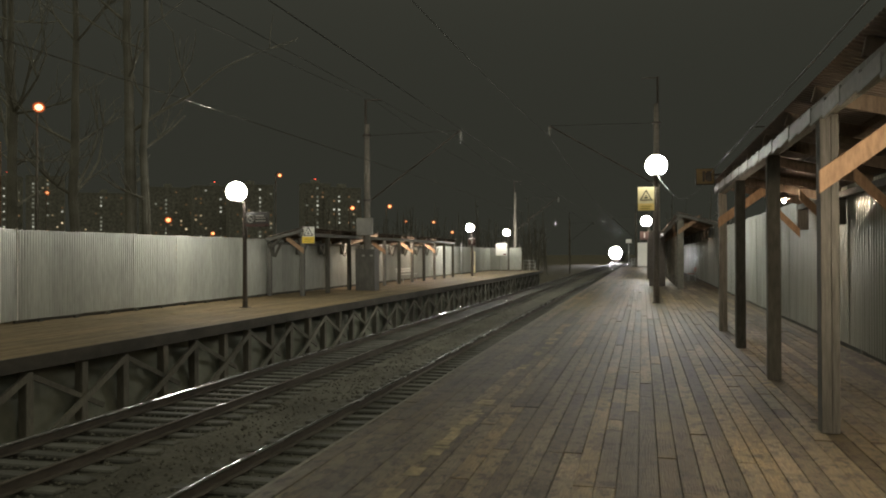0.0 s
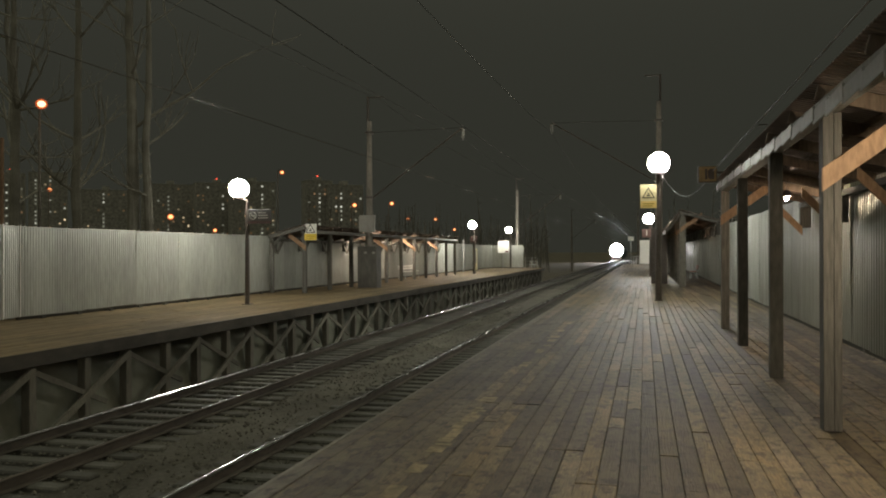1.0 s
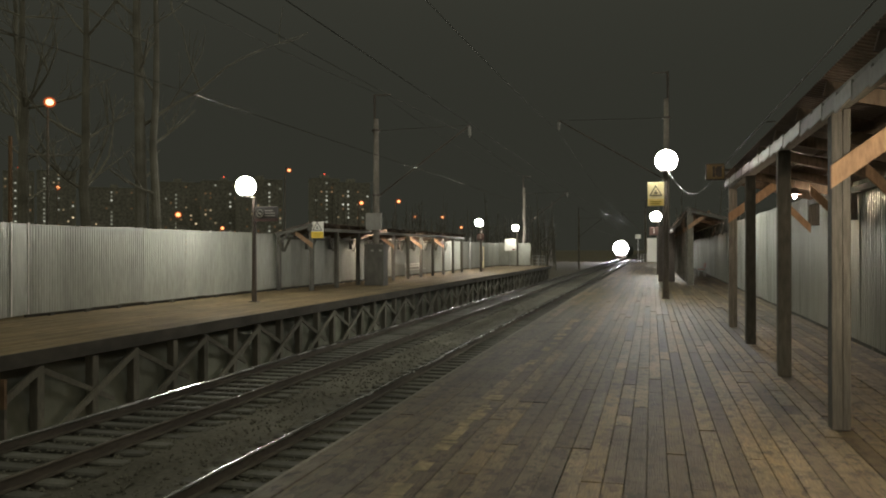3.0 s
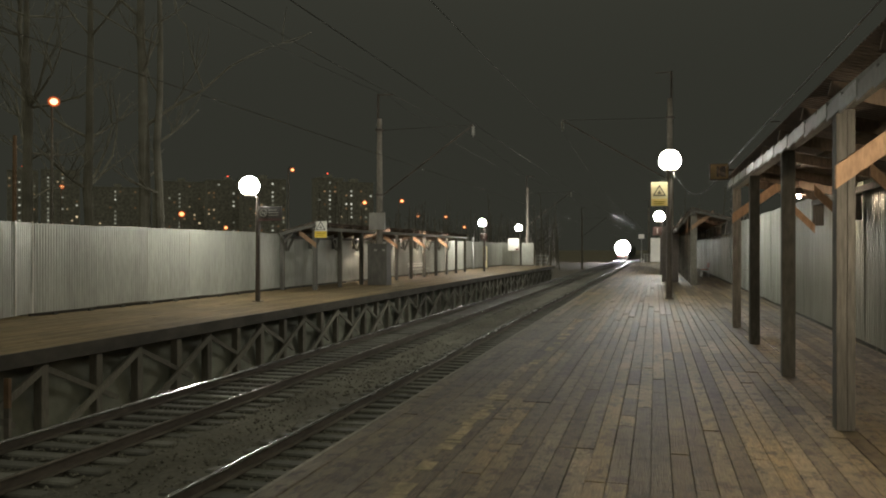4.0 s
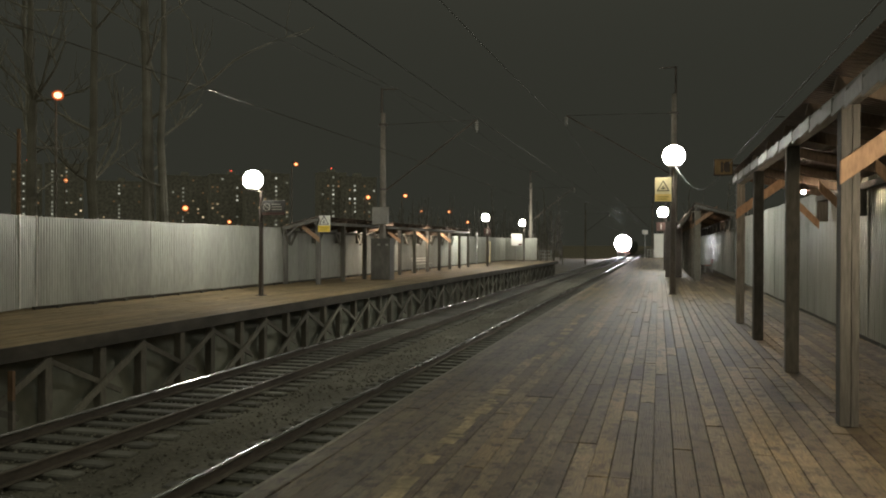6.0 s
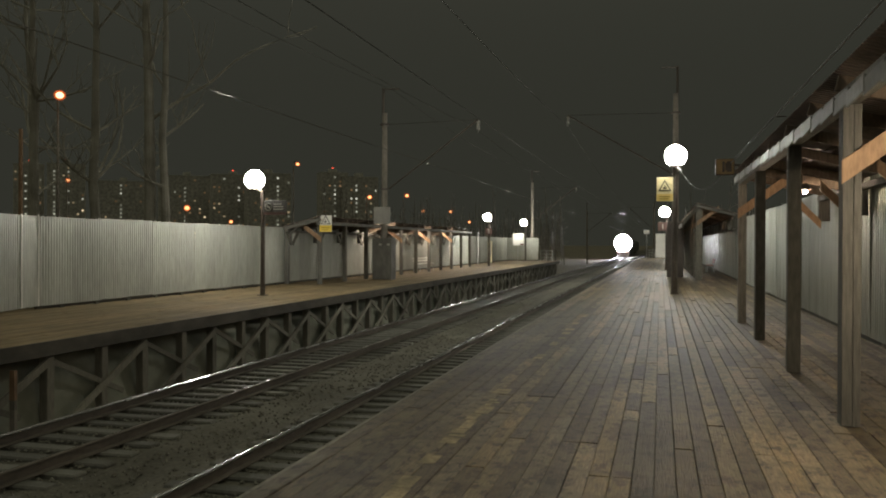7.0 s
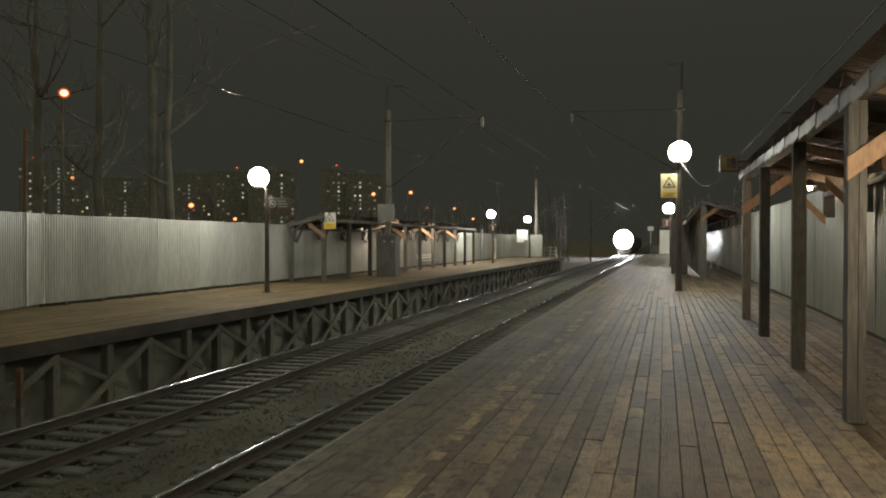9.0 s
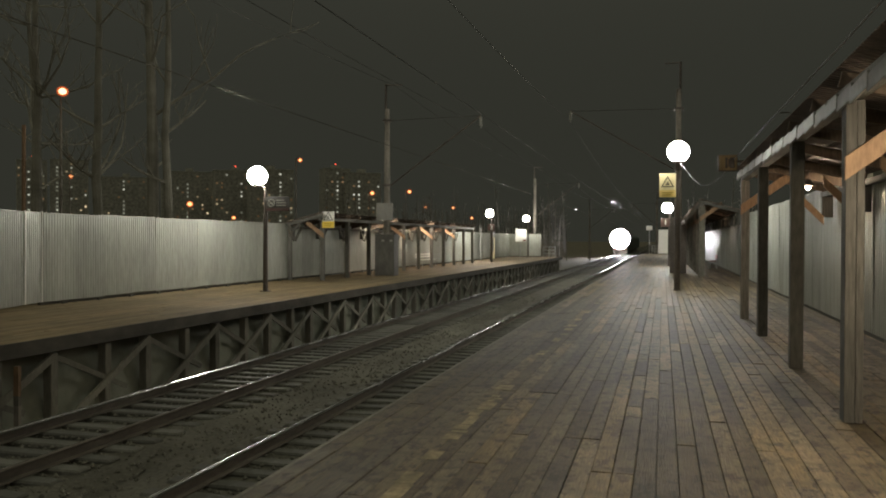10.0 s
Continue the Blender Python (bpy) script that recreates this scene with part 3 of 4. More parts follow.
def canopy(label, posts, x_front, x_back, z_plate, z_front, z_back, y0, y1, side, brace_len=0.9, dark=(), post_w=0.17, eave=None, knees=False):
    """A lean-to roof on one row of posts; side +1 where the fence is to the +x of the posts."""
    c = thing("canopy", label, "canopy", (x_front, y0, 0))
    s = side

    def loc(x, y, z):
        return (x - x_front, y - y0, z)
    bm = bmesh.new()
    box(bm, -0.085, 0.010, -0.085, 0.085, 0, z_plate, 0.006)
    box(bm, 0.014, 0.085, -0.080, 0.083, 0, z_plate - 0.01, 0.006)
    pm = mesh_of("post", bm, M_POST)
    bm = bmesh.new()
    plumb_brace(bm, -0.10 * s, brace_len * s, z_plate - 0.655, 0.73, 0.225, -0.135, -0.09)
    br = mesh_of("brace", bm, M_BRACE)
    bm = bmesh.new()
    box(bm, min(-0.06, 0.17 * s), max(0.06, 0.17 * s), -0.06, 0.06, z_back - 0.72, z_back - 0.16, 0.006)
    bp = mesh_of("wall_block", bm, M_POST)
    back_x = x_back - 0.12 * s
    bm = bmesh.new()
    beam(bm, ((back_x - x_front) - 0.08 * s, 0, z_back - 0.78), ((back_x - x_front) - 0.08 * s, 0.55, z_back - 0.25), 0.045, 0.14, 0.005)
    bb = mesh_of("back_brace", bm, M_DARKWOOD)
    bm = bmesh.new()
    plumb_brace(bm, (back_x - x_front) - 0.02 * s, (back_x - x_front) - 0.62 * s, z_back - 0.80, 1.05, 0.19, -0.11, -0.065)
    kb = mesh_of("knee_brace", bm, M_BRACE)
    slope = (z_back - z_front) / (x_back - x_front)
    bm = bmesh.new()
    p0 = (-0.10 * s, 0, z_front - 0.10 - slope * 0.10 * s)
    p1 = (x_back - x_front, 0, z_back - 0.10)
    beam(bm, p0, p1, 0.055, 0.16, 0.005)
    rm = mesh_of("rafter", bm, M_RAFTER)
    bm = bmesh.new()
    box(bm, -post_w / 2, post_w / 2, -0.085, 0.085, 0, z_plate, 0.008)
    pd = mesh_of("post", bm, M_DARKWOOD)
    for i, y in enumerate(posts):
        part("post", pd if i in dark else pm, None, c, at=pose(0, y - y0, 0, 0, 0, random.uniform(-2, 2)))
        if i not in dark or eave:
            part("brace", br, None, c, at=pose(0, y - y0, random.uniform(-0.03, 0.03)))
        part("wall_block", bp, None, c, at=pose(back_x - x_front, y - y0, 0))
        if knees:
            part("knee_brace", kb, None, c, at=pose(0, y - y0, 0))
        else:
            part("back_brace", bb, None, c, at=pose(0, y - y0 + 0.05, 0))
            part("back_brace", bb, None, c, at=pose(2 * ((back_x - x_front) - 0.08 * s), y - y0 - 0.05, 0, 0, 0, 180))
        part("rafter", rm, None, c, at=pose(0, y - y0 + 0.13, 0))
    for a, b in zip(posts, posts[1:]):
        part("rafter", rm, None, c, at=pose(0, (a + b) / 2 - y0, 0))
    bm = bmesh.new()
    box(bm, -0.075, 0.075, 0, y1 - y0, z_plate, z_plate + 0.15, 0.006)
    part("top_plate", bm, M_POST, c, "long grey timber top plate on the posts")
    bm = bmesh.new()
    box(bm, back_x - x_front - 0.05, back_x - x_front + 0.05, 0, y1 - y0, z_back - 0.28, z_back - 0.17, 0.005)
    part("back_plate", bm, M_POST, c)
    for k in range(3):
        f = (k + 0.3) / 3
        x = (x_back - x_front) * f
        bm = bmesh.new()
        z = z_front + (z_back - z_front) * f - 0.012
        box(bm, x - 0.05, x + 0.05, 0, y1 - y0, z, z + 0.025)
        part("batten", bm, M_RAFTER, c)
    bm = bmesh.new()
    beam(bm, (p0[0] - 0.1 * s, -0.10, p0[2]), (p1[0], -0.10, p1[2]), 0.05, 0.15, 0.005)
    part("end_rafter", bm, M_POST, c, "weathered grey end rafter")
    if eave:
        # a short second slope over the platform side
        ex, ez = eave[0] - x_front, eave[1]
        for i, y in enumerate(posts):
            bm = bmesh.new()
            beam(bm, (0, y - y0 + 0.05, z_front - 0.08), (ex, y - y0 + 0.05, ez - 0.08), 0.055, 0.13, 0.005)
            part("front_rafter", bm, M_POST, c)
        bm = bmesh.new()
        box(bm, ex - 0.03, ex + 0.03, -0.15, y1 - y0, ez - 0.14, ez + 0.01, 0.005)
        part("eave_board", bm, M_SNOWCAP, c, "pale eave board over the platform")
        span = math.hypot(ex, z_front - ez)
        slope_sheet = mesh_of("roof_sheet", profiled(1.05, span, 0.105, 0.022), M_ROOF)
        lean = math.atan2(z_front - ez, -ex)
        for i in range(int((y1 - y0 + 0.2) / 1.05) + 1):
            part("roof_sheet", slope_sheet, None, c, at=Matrix.Translation((ex, -0.1 + i * 1.05, ez + 0.03)) @ Matrix.Rotation(-lean, 4, "Y") @ Matrix(((0, 0, 1, 0), (1, 0, 0, 0), (0, 1, 0, 0), (0, 0, 0, 1))))
    # roof sheets run down the slope
    run = math.hypot(x_back - x_front + 0.22 * s, z_back - z_front)
    sheet = mesh_of("roof_sheet", profiled(1.05, run, 0.105, 0.022), M_ROOF)
    n = int((y1 - y0 + 0.2) / 1.05)
    tilt = math.degrees(math.atan2(z_back - z_front, abs(x_back - x_front)))
    for i in range(n + 1):
        if s > 0:
            m = Matrix.Translation((-0.12, -0.1 + i * 1.05, z_front + 0.03)) @ Matrix.Rotation(-math.radians(tilt), 4, "Y") @ Matrix(((0, 0, 1, 0), (1, 0, 0, 0), (0, 1, 0, 0), (0, 0, 0, 1)))
        else:
            m = Matrix.Translation((0.12, -0.1 + (i + 1) * 1.05, z_front + 0.03)) @ Matrix.Rotation(math.radians(tilt), 4, "Y") @ Matrix(((0, 0, -1, 0), (-1, 0, 0, 0), (0, 1, 0, 0), (0, 0, 0, 1)))
        part("roof_sheet", sheet, None, c, at=m)
    return c


near_canopy = canopy("open timber canopy of rough posts with a lean-to sheet roof", [-1.9, 1.5, 4.9, 8.39, 11.74, 15.59, 18.91], POST_X, 3.45, 3.09, 3.40, 2.98, -2.1, 19.1, 1, dark=(4, 5), knees=True)
bm = bmesh.new()
tube(bm, [(-0.17, 0, 3.55), (-0.2, 10, 3.53), (-0.22, 21.25, 3.6)], 0.009, 6)
part("roof_cable", bm, M_CABLE, near_canopy, "thin grey cable along the roof edge")
for yy in (1.0, 7.0, 14.0, 21.0):
    bm = bmesh.new()
    box(bm, -0.21, -0.08, yy - 0.008, yy + 0.008, 3.515, 3.53)
    part("cable_bracket", bm, M_STEEL, near_canopy)
# lapped pale sheets along the top plate, each a little tilted over the next
bm = bmesh.new()
box(bm, -0.012, 0.012, 0.0, 0.66, 0.0, 0.150, 0.004)
fascia = mesh_of("fascia_sheet", bm, M_FASCIA)
for i in range(33):
    y = -0.6 + i * 0.61
    part("fascia_sheet", fascia, None, near_canopy, "pale lapped fascia sheet" if i == 0 else "", at=pose(-0.105 - 0.008 * (i % 2), y + 2.1, 3.04 + 0.0125 * (y - 8.2), -3.0 + 0.5 * math.sin(i * 2.3), 0, 0))
# every post takes the darker timber: its unlit silhouette is put into the colour
canopy("second timber canopy with posts darkened as silhouettes further along the platform", [40.6 + 2.9 * i for i in range(12)], POST_X + 0.05, 3.45, 3.42, 3.74, 3.25, 40.4, 73.2, 1, dark=range(12), post_w=0.30, eave=(0.92, 2.75))
# posts that look unlit are coloured darker than the lit ones
far_canopy = canopy("weathered timber canopy along the far platform fence", [31.48 + 2.78 * i for i in range(11)], -14.1, -15.6, 2.55, 2.86, 2.48, 31.2, 59.6, -1, 0.7, dark=(1, 2, 3, 5, 7, 9, 10))
bm = bmesh.new()
box(bm, -1.52, -1.36, 0.02, 0.18, 0, 2.46, 0.008)
part("back_post", bm, M_POST, far_canopy, "grey post against the fence")
bm = bmesh.new()
plumb_brace(bm, -1.37, -0.85, 2.02, 0.95, 0.15, 0.0, 0.05)
part("end_brace", bm, M_POST, far_canopy)


# ---------------------------------------------------------------- lamp posts
def lamp_post(label, at, top, globe_off, r=0.34, pole_r=0.085, light=G_LAMP):
    lp = thing("lamp_post", label, "lamp post", at, group="platform lamps")
    bm = bmesh.new()
    tube(bm, [(0, 0, 0), (0, 0, top * 0.45), (0, 0, top)], pole_r, 12, pole_r * 0.75)
    box(bm, -0.14, 0.14, -0.14, 0.14, 0, 0.03)
    part("pole", bm, M_STEEL, lp, "brown painted steel pole")
    gx, gz = globe_off
    bm = bmesh.new()
    tube(bm, [(0, 0, top - 0.05), (gx * 0.5, -0.03, top + 0.02), (gx, -0.05, gz - r * 0.8)], 0.035, 8)
    part("bracket", bm, M_STEEL, lp)
    # collar widened to cut the light straight down
    bm = bmesh.new()
    disc(bm, (gx, -0.05, gz - r * 0.90), (0, 0, 1), r * 0.55, 0.10)
    part("collar", bm, M_STEEL, lp)
    # the ball is the lamp's glare built as a shape, larger than the lamp
    bm = bmesh.new()
    ball(bm, (gx, -0.05, gz), r, level=3)
    part("globe", bm, light, lp, "white ball sized to the lamp glare")
    return lp


lamp_post("lamp post with a white glare ball on the far platform", (-12.88, 24.1, 0), 3.5, (-0.28, 3.86), 0.33, light=G_LAMP_L)
lamp_post("lamp post with a white glare ball past the far canopy", (-13.15, 61.9, 0), 3.4, (-0.15, 3.86), 0.30, 0.11)
lamp_post("lamp post with a white glare ball at the far platform end", (-13.65, 82.7, 0), 3.5, (-0.2, 4.0), 0.33, 0.1, G_LAMP_L)
lamp_post("tall lamp post with a glare ball on the boarded platform", (0.43, 29.2, 0), 4.5, (0.02, 4.87), 0.37, 0.11, G_LAMP_R)
lamp_post("lamp post with a white glare ball beside the mast", (0.34, 57.0, 0), 3.75, (-0.12, 4.0), 0.36, 0.08, G_LAMP_R)
lamp_post("lamp post with a white glare ball beside the near canopy", (0.43, -7.0, 0), 4.5, (0.02, 4.87), 0.36, 0.11, G_LAMP_B)
lamp_post("lamp post with a white glare ball near the fence corner", (-12.88, -8.0, 0), 3.5, (-0.28, 3.86), 0.33, light=G_LAMP_L)
# unseen lamp, set behind the mast to light the end screen
lamp_post("unseen lamp post added to light the boarded platform end", (1.95, 99.0, 0), 3.1, (0.02, 3.4), 0.3, 0.09)
G_BULB = glow("lit_warm_bulb", (1.0, 0.82, 0.60), 1400.0)
G_BULB_DIM = glow("lit_dim_warm_bulb", (1.0, 0.66, 0.44), 260.0)
G_BULB_SMALL = glow("lit_small_warm_bulb", (1.0, 0.82, 0.66), 2600.0)


def canopy_lamp(at, drop, light, r=0.07, shaded=True, wide=0.22):
    """A bulb hung from the roof; its shade is added to keep the rafters dark."""
    cl = thing("canopy_lamp", "warm bare bulb hung below the canopy roof", "lamp", at, group="canopy lamps")
    bm = bmesh.new()
    tube(bm, [(0, 0, 0.05), (0, 0, drop)], 0.012, 6)
    part("cord", bm, M_STEEL, cl)
    bm = bmesh.new()
    if shaded:
        tube(bm, [(0, 0, -0.015), (0, 0, 0.12)], wide, 18, 0.045)
    else:
        disc(bm, (0, 0, 0.06), (0, 0, 1), 0.06, 0.02, 14)
    part("shade", bm, M_STEEL, cl)
    bm = bmesh.new()
    ball(bm, (0, 0, -0.055 if shaded else 0), r, level=2)
    part("bulb", bm, light, cl)


canopy_lamp((2.35, 6.4, 2.72), 0.45, G_BULB)
canopy_lamp((2.6, 16.4, 2.8), 0.35, glow("lit_bare_bulb", (1.0, 0.76, 0.54), 3300.0), 0.027, True, 0.13)
canopy_lamp((2.3, 45.0, 3.25), 0.2, G_BULB_DIM, 0.06, False)
for y in (40.1, 46.9, 52.6):
    canopy_lamp((-14.62, y, 2.645), 0.08, G_BULB_SMALL, 0.045, False)


# ---------------------------------------------------------------- signs
M_PRINT = mat("sign_print", (0.35, 0.24, 0.02), (0.42, 0.3, 0.04), size=9, rough=0.5, bump=0)


def warning_sign(label, at, w, h, top_mat, low_mat, split):
    sg = thing("warning_sign", label, "sign", at)
    bm = bmesh.new()
    box(bm, -w / 2, w / 2, 0, 0.02, 0, h, 0.004)
    part("plate", bm, top_mat, sg)
    bm = bmesh.new()
    box(bm, -w / 2 + 0.004, w / 2 - 0.004, -0.005, -0.001, 0.004, h * split)
    lower = part("lower_panel", bm, low_mat, sg)

    def tri(k, y0, y1, cz, bm):
        s = w * k
        p = [(-s / 2, cz - s * 0.29), (s / 2, cz - s * 0.29), (0, cz + s * 0.577)]
        f = [bm.verts.new((x, y0, z)) for x, z in p]
        g = [bm.verts.new((x, y1, z)) for x, z in p]
        bm.faces.new(f)
        bm.faces.new(g[::-1])
        for i in range(3):
            bm.faces.new((f[i], f[(i + 1) % 3], g[(i + 1) % 3], g[i]))
    cz = h * (split + (1 - split) * 0.40)
    bm = bmesh.new()
    tri(0.80, -0.006, -0.001, cz, bm)
    border = part("triangle_border", bm, M_BLACK, sg)
    bm = bmesh.new()
    tri(0.60, -0.010, -0.007, cz, bm)
    part("triangle", bm, top_mat, border)
    bm = bmesh.new()
    s = w * 0.11
    box(bm, -s, s, -0.014, -0.011, cz - s * 0.9, cz - s * 0.1)
    disc(bm, (0, -0.0125, cz + s * 0.55), (0, 1, 0), s * 0.45, 0.003, 10)
    part("pictogram", bm, M_BLACK, border)
    for k in range(2):
        bm = bmesh.new()
        zz = h * split * (0.62 - 0.3 * k)
        box(bm, -w * 0.34, w * (0.34 - 0.1 * k), -0.009, -0.006, zz - 0.015, zz + 0.015)
        part("text_bar", bm, M_PRINT, lower)
    return sg


warning_sign("white and yellow warning sign with black triangle on canopy post", (-13.78, 31.34, 2.24), 0.56, 0.70, M_WHITE, M_YELLOW, 0.40)
warning_sign("yellow warning sign with a black triangle on the lamp post", (0.09, 29.04, 3.27), 0.56, 0.84, M_YELLOWPALE, M_YELLOWMID, 0.30)

no_smoking = thing("no_smoking_sign", "dark grey no smoking sign on the lamp post", "sign", (-12.37, 23.98, 2.68))
bm = bmesh.new()
box(bm, -0.42, 0.42, 0, 0.025, 0, 0.48, 0.004)
smoke_plate = part("plate", bm, M_GREYSIGN, no_smoking)
bm = bmesh.new()
box(bm, -0.415, 0.415, -0.005, -0.001, 0.005, 0.10)
part("lower_strip", bm, M_BROWNSIGN, smoke_plate)
bm = bmesh.new()
ring = [(-0.24 + 0.12 * math.cos(a * math.tau / 24), -0.008, 0.27 + 0.12 * math.sin(a * math.tau / 24)) for a in range(25)]
tube(bm, ring, 0.012, 6)
beam(bm, (-0.325, -0.008, 0.355), (-0.155, -0.008, 0.185), 0.012, 0.022)
part("ban_ring", bm, M_BOXGREY, smoke_plate)
bm = bmesh.new()
box(bm, -0.31, -0.17, -0.006, -0.002, 0.255, 0.285)
part("cigarette", bm, M_BOXGREY, smoke_plate)
for k in range(3):
    bm = bmesh.new()
    box(bm, -0.06, 0.30 - 0.06 * (k == 0), -0.006, -0.002, 0.345 - k * 0.085, 0.375 - k * 0.085)
    part("text_bar", bm, M_BOXGREY, smoke_plate)
bm = bmesh.new()
box(bm, -0.5, -0.3, 0.03, 0.07, 0.12, 0.16)
box(bm, -0.5, -0.3, 0.03, 0.07, 0.34, 0.38)
part("clamp", bm, M_STEEL, no_smoking)


def number_sign(label, at, text, w, h):
    ns = thing("platform_number_sign", label, "sign", at)
    bm = bmesh.new()
    box(bm, -w / 2, w / 2, 0, 0.03, 0, h, 0.005)
    plate = part("plate", bm, M_BROWNSIGN, ns)
    me = letters(text, h * 0.85, M_WHITE)
    part("numeral", me, None, plate, at=pose(0, -0.006, h / 2, 90, 0, 0))
    bm = bmesh.new()
    box(bm, -0.03, 0.03, 0.031, 0.09, h * 0.3, h * 0.7)
    part("clamp", bm, M_STEEL, ns)


number_sign("small brown platform sign with the numeral 2", (-13.14, 61.72, 2.5), "2", 0.55, 0.5)
number_sign("small brown platform sign with the numeral 1", (0.10, 56.86, 2.70), "1", 0.62, 0.6)

board = thing("notice_board", "cream notice board on thin legs near the platform end", "notice board", (-14.6, 83.7, 0))
bm = bmesh.new()
box(bm, -0.58, 0.58, 0, 0.05, 1.62, 2.9, 0.01)
part("panel", bm, M_WHITE, board)
bm = bmesh.new()
box(bm, 0.22, 0.54, -0.006, -0.001, 1.68, 1.82)
part("red_patch", bm, M_REDSIGN, board.children[0])
for sx in (-0.06,):
    bm = bmesh.new()
    tube(bm, [(sx, 0.08, 0), (sx, 0.08, 2.8)], 0.05, 8)
    part("leg", bm, M_GALV, board)
stand = thing("display_stand", "narrow pale display stand by the far fence", "display stand", (-15.2, 72.0, 0))
bm = bmesh.new()
box(bm, -0.2, 0.2, -0.08, 0.08, 0.05, 2.0, 0.015)
case = part("case", bm, M_YELLOWPALE, stand)
bm = bmesh.new()
box(bm, -0.14, 0.14, -0.088, -0.083, 0.7, 1.9)
part("window", bm, M_BOXGREY, case)
bm = bmesh.new()
box(bm, -0.25, 0.25, -0.14, 0.14, 0, 0.05)
part("foot", bm, M_STEEL, stand)
thin_post = thing("signal_post", "thin grey steel post standing by the far fence", "post", (-15.3, 67.5, 0))
bm = bmesh.new()
tube(bm, [(0, 0, 0), (0, 0, 2.75)], 0.06, 10)
part("shaft", bm, M_GALV, thin_post)
bm = bmesh.new()
disc(bm, (0, 0, 2.76), (0, 0, 1), 0.08, 0.04, 12)
part("cap", bm, M_GALV, thin_post)
far_sign = thing("marker_sign", "small white marker board on a thin post", "sign", (-1.85, 111.2, 0))
bm = bmesh.new()
tube(bm, [(0, 0, 0), (0, 0, 3.3)], 0.06, 8)
part("post", bm, M_GALV, far_sign)
bm = bmesh.new()
box(bm, -0.37, 0.37, -0.1, -0.07, 3.2, 3.76, 0.01)
part("plate", bm, M_WHITE, far_sign)

# digital clock hung from the canopy corner
clock = thing("clock_box", "amber faced digital display box hung at the canopy corner", "clock", (1.375, 19.32, 3.34))
bm = bmesh.new()
box(bm, -0.21, 0.21, 0, 0.14, 0, 0.38, 0.012)
part("case", bm, M_STEEL, clock)
bm = bmesh.new()
box(bm, -0.19, 0.19, -0.006, -0.001, 0.02, 0.36)
face = part("face", bm, M_CLOCK, clock)
for k, x in enumerate((-0.06, 0.09)):
    bm = bmesh.new()
    box(bm, x - 0.055 * k, x + 0.05, -0.012, -0.008, 0.07, 0.31)
    if k:
        box(bm, x - 0.09, x - 0.05, -0.012, -0.008, 0.10, 0.28)
    part("digit_bar", bm, M_STEEL, face)
bm = bmesh.new()
box(bm, 0.2, 0.34, 0.04, 0.08, 0.2, 0.25)
part("bracket", bm, M_STEEL, clock)
bm = bmesh.new()
pts = []
for i in range(15):
    f = i / 14
    pts.append((1.36 + (0.5 - 1.36) * f, 19.4 + (29.1 - 19.4) * f, 3.38 + (4.5 - 3.38) * f - 0.7 * math.sin(math.pi * f) * (1 - 0.45 * f)))
tube(bm, pts, 0.0055, 6)
solid("power_cable", bm, M_CABLE, "slack grey cable from the lamp post to the clock", "cable")


# ---------------------------------------------------------------- benches, railings
def bench(label, at, turn, slat_mat, half=0.9):
    b = thing("bench", label, "bench", pose(*at, 0, 0, turn))
    for sx in (-half + 0.15, half - 0.15):
        bm = bmesh.new()
        tube(bm, [(sx, -0.2, 0), (sx, -0.18, 0.42), (sx, 0.2, 0.42), (sx, 0.3, 0.9)], 0.025, 8)
        tube(bm, [(sx, 0.22, 0), (sx, 0.2, 0.42)], 0.025, 8)
        part("leg_frame", bm, M_GALV, b)
    for k in range(4):
        bm = bmesh.new()
        box(bm, -half, half, -0.2 + k * 0.1, -0.12 + k * 0.1, 0.445, 0.475, 0.005)
        part("seat_slat", bm, slat_mat, b)
    for k in range(2):
        bm = bmesh.new()
        box(bm, -half, half, 0.2 + 0.03 * k, 0.225 + 0.03 * k, 0.6 + 0.15 * k, 0.7 + 0.15 * k, 0.005)
        part("back_slat", bm, slat_mat, b)


bench("pale slatted bench under the far canopy", (-15.1, 50.4, 0), 90, M_WHITE, 1.7)
bench("dark red slatted bench by the fence under the second canopy", (3.0, 53.6, 0), -90, M_REDBENCH)


def railing(label, at, length):
    r = thing("railing", label, "railing", at)
    for k in range(3):
        bm = bmesh.new()
        tube(bm, [(0, 0, 0.35 + 0.36 * k), (length, 0, 0.35 + 0.36 * k)], 0.03, 8)
        part("bar", bm, M_GALV, r)
    for k in range(3):
        bm = bmesh.new()
        tube(bm, [(length * k / 2, 0, 0), (length * k / 2, 0, 1.1)], 0.035, 8)
        part("upright", bm, M_GALV, r)


railing("grey tube railing closing the far platform end", (-12.45, 85.2, 0), 1.3)
railing("grey tube railing closing the boarded platform end", (-1.5, 110.3, 0), 0.8)


